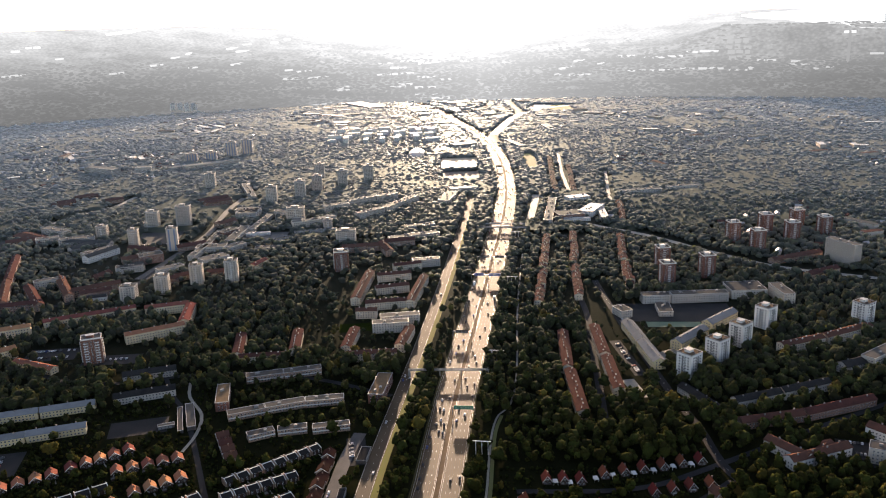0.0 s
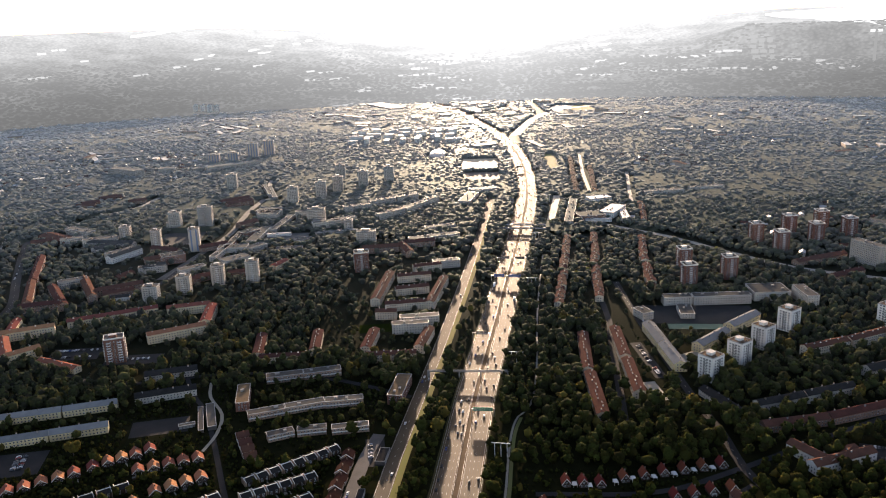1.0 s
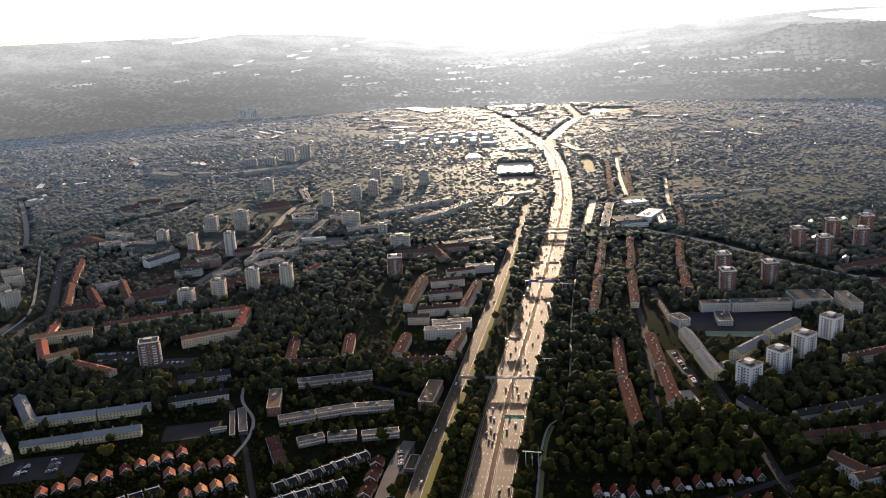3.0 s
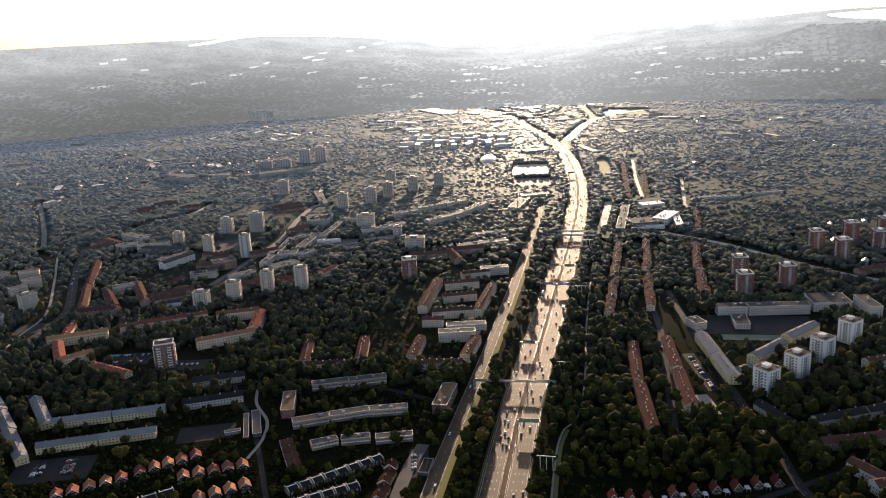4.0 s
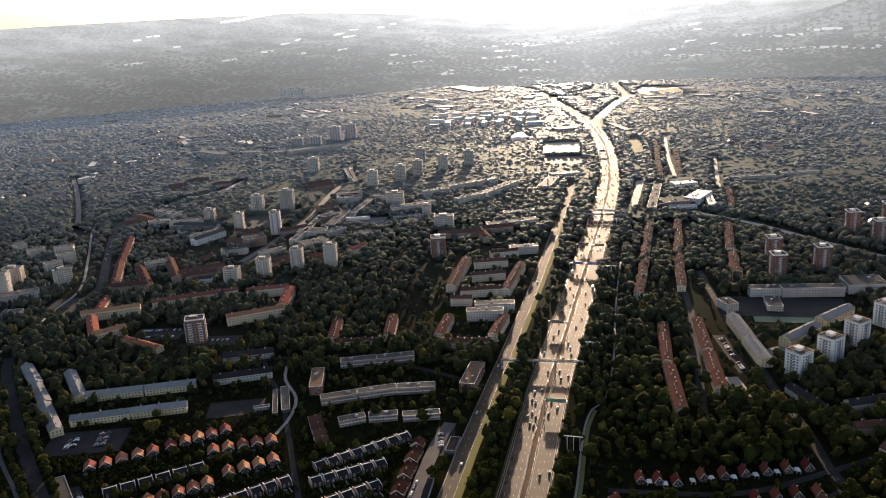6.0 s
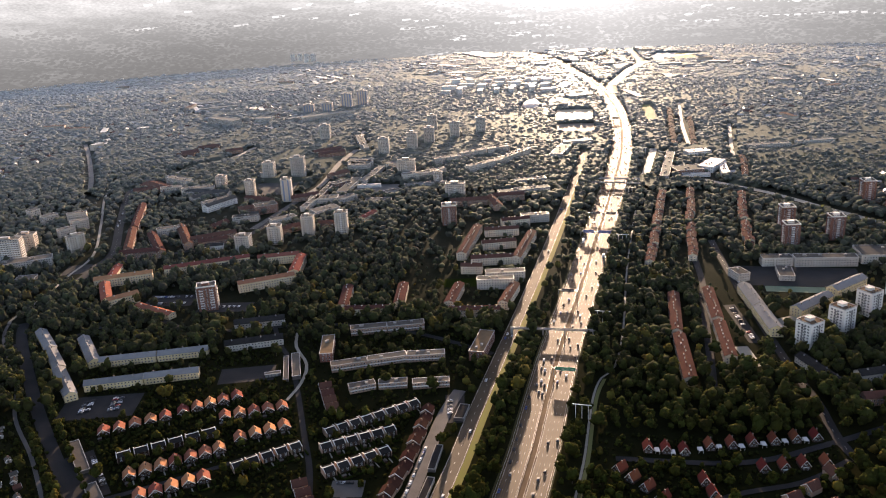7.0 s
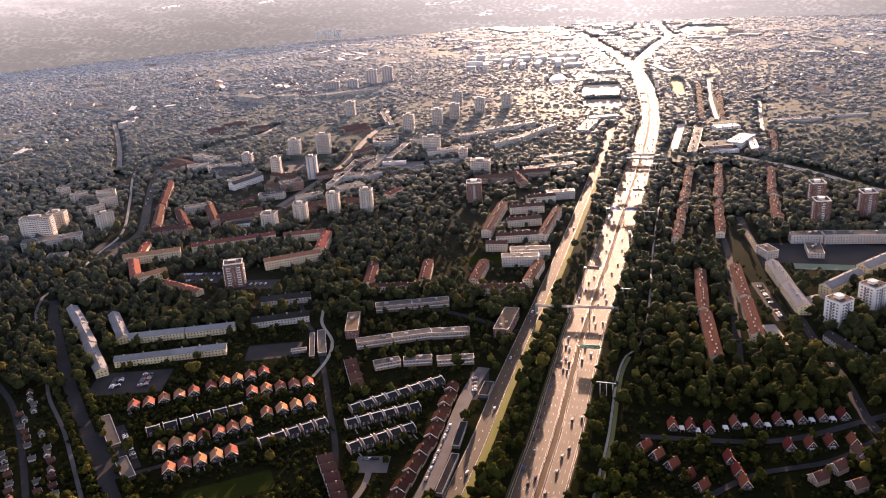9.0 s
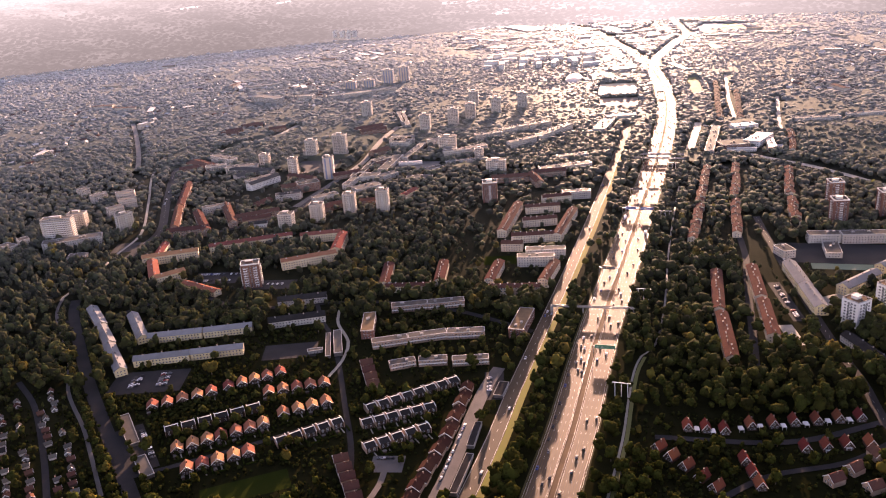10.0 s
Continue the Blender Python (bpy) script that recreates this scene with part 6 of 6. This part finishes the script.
def scatter(y0, y1, gap, keep, hills=False):
    """Jittered places in the valley between two lines, left free by roads and buildings."""
    gx, gy = np.meshgrid(np.arange(-0.93 * y1 - 60, 0.66 * y1 + 60, gap), np.arange(y0, y1, gap))
    x, y = (gx + rng.uniform(-0.45, 0.45, gx.shape) * gap).ravel(), (gy + rng.uniform(-0.45, 0.45, gx.shape) * gap).ravel()
    ok = (x > -0.93 * y - 60) & (x < 0.66 * y + 60) & (y >= y0) & (y < y1)
    x, y = x[ok], y[ok]
    i, j = ((x - GX) / CELL).astype(int), ((y - GY) / CELL).astype(int)
    inside = (i >= 0) & (i < 900) & (j >= 0) & (j < 1100)
    free = np.ones(len(x), bool)
    free[inside] = ~taken[i[inside], j[inside]]
    for line, half in FAR_ROADS:
        free &= (np.abs(x - np.interp(y, line[:, 1], line[:, 0])) > half) | (y < line[0, 1]) | (y > line[-1, 1])
    x, y = x[free], y[free]
    grove = np.array([noise.noise((a / 70, b / 70, 1.5)) + 0.6 * noise.noise((a / 240, b / 240, 9.5)) for a, b in zip(x, y)])
    chance = np.clip(keep + grove * 0.6, 0.08, 1)
    for x0, x1, y0, y1, share in GARDENS:
        chance[(x > x0) & (x < x1) & (y > y0) & (y < y1)] *= share
    r = np.hypot(x, y)
    chance *= np.clip((r - 3230) / 60, 0, 1) * np.clip((4560 - r) / 500, 0, 1) if hills else np.clip((3320 - r) / 120, 0, 1)
    ok = rng.uniform(size=len(x)) < chance
    return x[ok], y[ok], grove[ok]


def spots_of(x, y, grove, shapes, tall=(7, 14)):
    h = rng.uniform(*tall, len(x)) * (1 + 0.2 * np.clip(grove, -0.5, 1))
    return np.stack([x, y, h, h * rng.uniform(0.75, 1.05, len(x)), rng.uniform(0, 6.28, len(x)), rng.randint(0, shapes, len(x))], 1)


x, y, grove = scatter(395, 1080, 8.6, 1.1)
ok = rng.uniform(size=len(y)) < (1080 - y) / 160      # the two kinds of wood mingle
x, y, grove = x[ok], y[ok], grove[ok]
near = spots_of(x, y, grove, 6, (6.5, 18.5))
for x0, x1, y0, y1, share in GARDENS:
    near[(x > x0) & (x < x1) & (y > y0) & (y < y1), 2:4] *= 0.68
# the nearest stand singly, with trunk and crown
order = np.argsort(near[:, 1] + 0.12 * np.abs(near[:, 0] + 40))
single, rest = near[order[:220]], near[order[220:]]
leaves = [M["leaf"]]
autumn = rng.uniform(size=len(rest)) < 0.07
shapes = [crown(s, 4, 32, 0.055, 5) for s in range(6)]
plain = [crown(20 + s, 3, 14, 0.075, 2, uneven=0.26) for s in range(6)]
close = rest[:, 1] < 800
wood("trees", rest[~autumn & close], shapes, leaves, "dense dark green broadleaved trees rim-lit by the low sun")
wood("trees", rest[~autumn & ~close], plain, leaves, "dark green broadleaved trees between apartment blocks")
wood("autumn_trees", rest[autumn], plain, [M["leaf_autumn"]], "scattered yellowing trees among houses")
PROTO = []
for s in range(6):
    tree = thing("tree", 0, 0, -500, 0, "green broadleaved tree with a rounded uneven crown", "tree")
    v, f, ms = crown(40 + s, 7, 210, 0.032, 20, 0.3)
    part("crown", tri_mesh("crown", v * 10, f, ms, [M["leaf_autumn" if s == 5 else "leaf"]]), tree)
    t = Shape()
    for k in range(7):
        a, b = k * 2 * math.pi / 7, (k + 1) * 2 * math.pi / 7
        t.add([(0.3 * math.cos(a), 0.3 * math.sin(a), -0.3), (0.3 * math.cos(b), 0.3 * math.sin(b), -0.3), (0.14 * math.cos(b), 0.14 * math.sin(b), 4.5), (0.14 * math.cos(a), 0.14 * math.sin(a), 4.5)], [(0, 1, 2, 3)])
    for k in range(4):
        a = k * 1.57 + s
        ex, ey = 1.9 * math.cos(a), 1.9 * math.sin(a)
        t.add([(-0.1, 0, 3.2), (0.1, 0, 3.2), (ex, ey, 6.0), (0, 0.1, 3.5)], [(0, 1, 2), (1, 3, 2), (3, 0, 2)])
    part("trunk", t.mesh("trunk", M["bark"]), tree)
    PROTO.append(tree)
# tall single trees beside the blocks
TALL_TREES = [(-344, 620, 17, 5), (-340, 502, 14, 0), (-262, 581, 9, 5), (-274, 708, 15, 1), (-345, 723, 13, 2), (-495, 637, 15, 5), (-114, 650, 13, 3), (131, 728, 15, 2), (67, 748, 14, 4), (-234, 748, 15, 1), (-156, 658, 12, 0), (178, 730, 15, 3)]
# between the timber houses and beside the turning yard
HOUSE_TREES = [(-161, 494, 9), (-150, 522, 7), (-141, 506, 7), (6, 522, 12), (13, 507, 14), (25, 521, 12), (18, 492, 15), (31, 506, 11), (36, 523, 10), (66, 540, 9), (79, 546, 11), (112, 526, 10), (120, 550, 12), (28, 489, 13), (6, 487, 14), (86, 512, 9), (112, 506, 12), (140, 530, 11)]
for x, y, h, k in TALL_TREES + [(x, y, h, n % 5) for n, (x, y, h) in enumerate(HOUSE_TREES)]:
    single = np.vstack([single, (x, y, h, h, x % 6.28, k)])
AVENUE = curve_points([(-300, 424), (-367, 500), (-407, 545), (-452, 597), (-502, 659), (-560, 734)], 13)
for (x, y), n in zip(AVENUE, normals(AVENUE)):
    for off in (-10.5, 10.0):
        h = rng.uniform(7, 11)
        single = np.vstack([single, (x + n[0] * off + rng.uniform(-1, 1), y + n[1] * off, h, h, rng.uniform(0, 6), rng.randint(0, 6))])
for a in single:
    k = a[2] / 10
    tree = copy_thing(PROTO[int(a[5])], pose(0, 0, 0))
    tree.matrix_basis = pose(a[0], a[1], 0, 0, 0, math.degrees(a[4])) @ Matrix.Diagonal((k, k, k, 1))
for o in [o for p in PROTO for o in (*p.children_recursive, p)]:
    bpy.data.objects.remove(o)
# shrubs and hedges in the gardens
SHRUB = [crown(90 + s, 1, 8, 0.16) for s in range(4)]
keep_open, GARDENS = GARDENS, ()
for x0, x1, y0, y1, share in keep_open[:6]:
    x, y, grove = scatter(y0, y1, 3.7, 0.6)
    some = (x > x0) & (x < x1)
    if some.any():
        wood("shrubs", spots_of(x[some], y[some], grove[some], 4, (1.6, 4.6)), SHRUB, [M["hedge"]], "dark garden shrubs and hedges between row houses")
GARDENS = keep_open
x, y, grove = scatter(920, 1500, 9.0, 0.9)
ok = rng.uniform(size=len(y)) < (y - 920) / 160
x, y, grove = x[ok], y[ok], grove[ok]
wood("trees", spots_of(x, y, grove, 5) * (1, 1, 1, 1.3, 1, 1), [crown(60 + s, 2, 4, 0.12, uneven=0.3) for s in range(5)], leaves, "dark green trees between blocks and roads")


def canopy(y0, y1, step, tall):
    """An added lower storey of the woods: one uneven sheet of foliage that brightens dark gaps as haze would, left open
    at roads and buildings.
    """
    gx, gy = np.arange(-0.95 * y1, 0.68 * y1, step), np.arange(y0, y1 + step, step)
    x, y = np.meshgrid(gx, gy)
    i, j = ((x - GX) / CELL).astype(int), ((y - GY) / CELL).astype(int)
    inside = (i >= 1) & (i < 899) & (j >= 1) & (j < 1099)
    free = np.ones(x.shape, bool)
    for a in (-1, 0, 1):
        for b in (-1, 0, 1):
            free[inside] &= ~taken[i[inside] + a, j[inside] + b]
    for line, half in FAR_ROADS:
        free &= (np.abs(x - np.interp(y, line[:, 1], line[:, 0])) > half + step * 0.7) | (y < line[0, 1]) | (y > line[-1, 1])
    free &= np.hypot(x, y) < 3300
    r = rng.uniform(0.55, 1.0, x.shape)
    r = (r + np.roll(r, 1, 0) + np.roll(r, 1, 1)) / 3
    z = np.where(free, tall * r, -0.6) + rise(x, y)
    n, m = x.shape
    k = np.arange(n * m).reshape(n, m)
    quad = np.stack([k[:-1, :-1], k[:-1, 1:], k[1:, 1:], k[1:, :-1]], -1).reshape(-1, 4)
    quad = quad[free.ravel()[quad].any(1)]
    tri = np.vstack([quad[:, (0, 1, 2)], quad[:, (0, 2, 3)]])
    v = np.stack([x.ravel() + rng.uniform(-0.3, 0.3, n * m) * step, y.ravel() + rng.uniform(-0.3, 0.3, n * m) * step, z.ravel()], 1)
    return tagged(new("undergrowth", tri_mesh("undergrowth", v, tri, np.ones(len(tri), bool), [M["undergrowth"]])), "added sheet of low green foliage brightening gaps between far trees", "undergrowth", kind="stuff")


canopy(1300, 3330, 13.0, 7.0)
x, y, grove = scatter(1500, 2450, 10.8, 1.15)
wood("trees", spots_of(x, y, grove, 5, (6.5, 10.5)) * (1, 1, 1, 1.6, 1, 1), [crown(70 + s, 1, 0, 0.14, uneven=0.3) for s in range(5)], leaves, "distant wooded suburb")
x, y, grove = scatter(2450, 3520, 15, 1.15)
wood("far_woods", spots_of(x, y, grove, 4, (7, 10)) * (1, 1, 1, 2.3, 1, 1), [crown(80 + s, 1, 0, 0.12, uneven=0.25) for s in range(4)], leaves, "hazy far woods before the hills")
# woods on the hills, part of the distance; their haze-pale tone is emitted
x, y, grove = scatter(2300, 4600, 27, 1.0, True)
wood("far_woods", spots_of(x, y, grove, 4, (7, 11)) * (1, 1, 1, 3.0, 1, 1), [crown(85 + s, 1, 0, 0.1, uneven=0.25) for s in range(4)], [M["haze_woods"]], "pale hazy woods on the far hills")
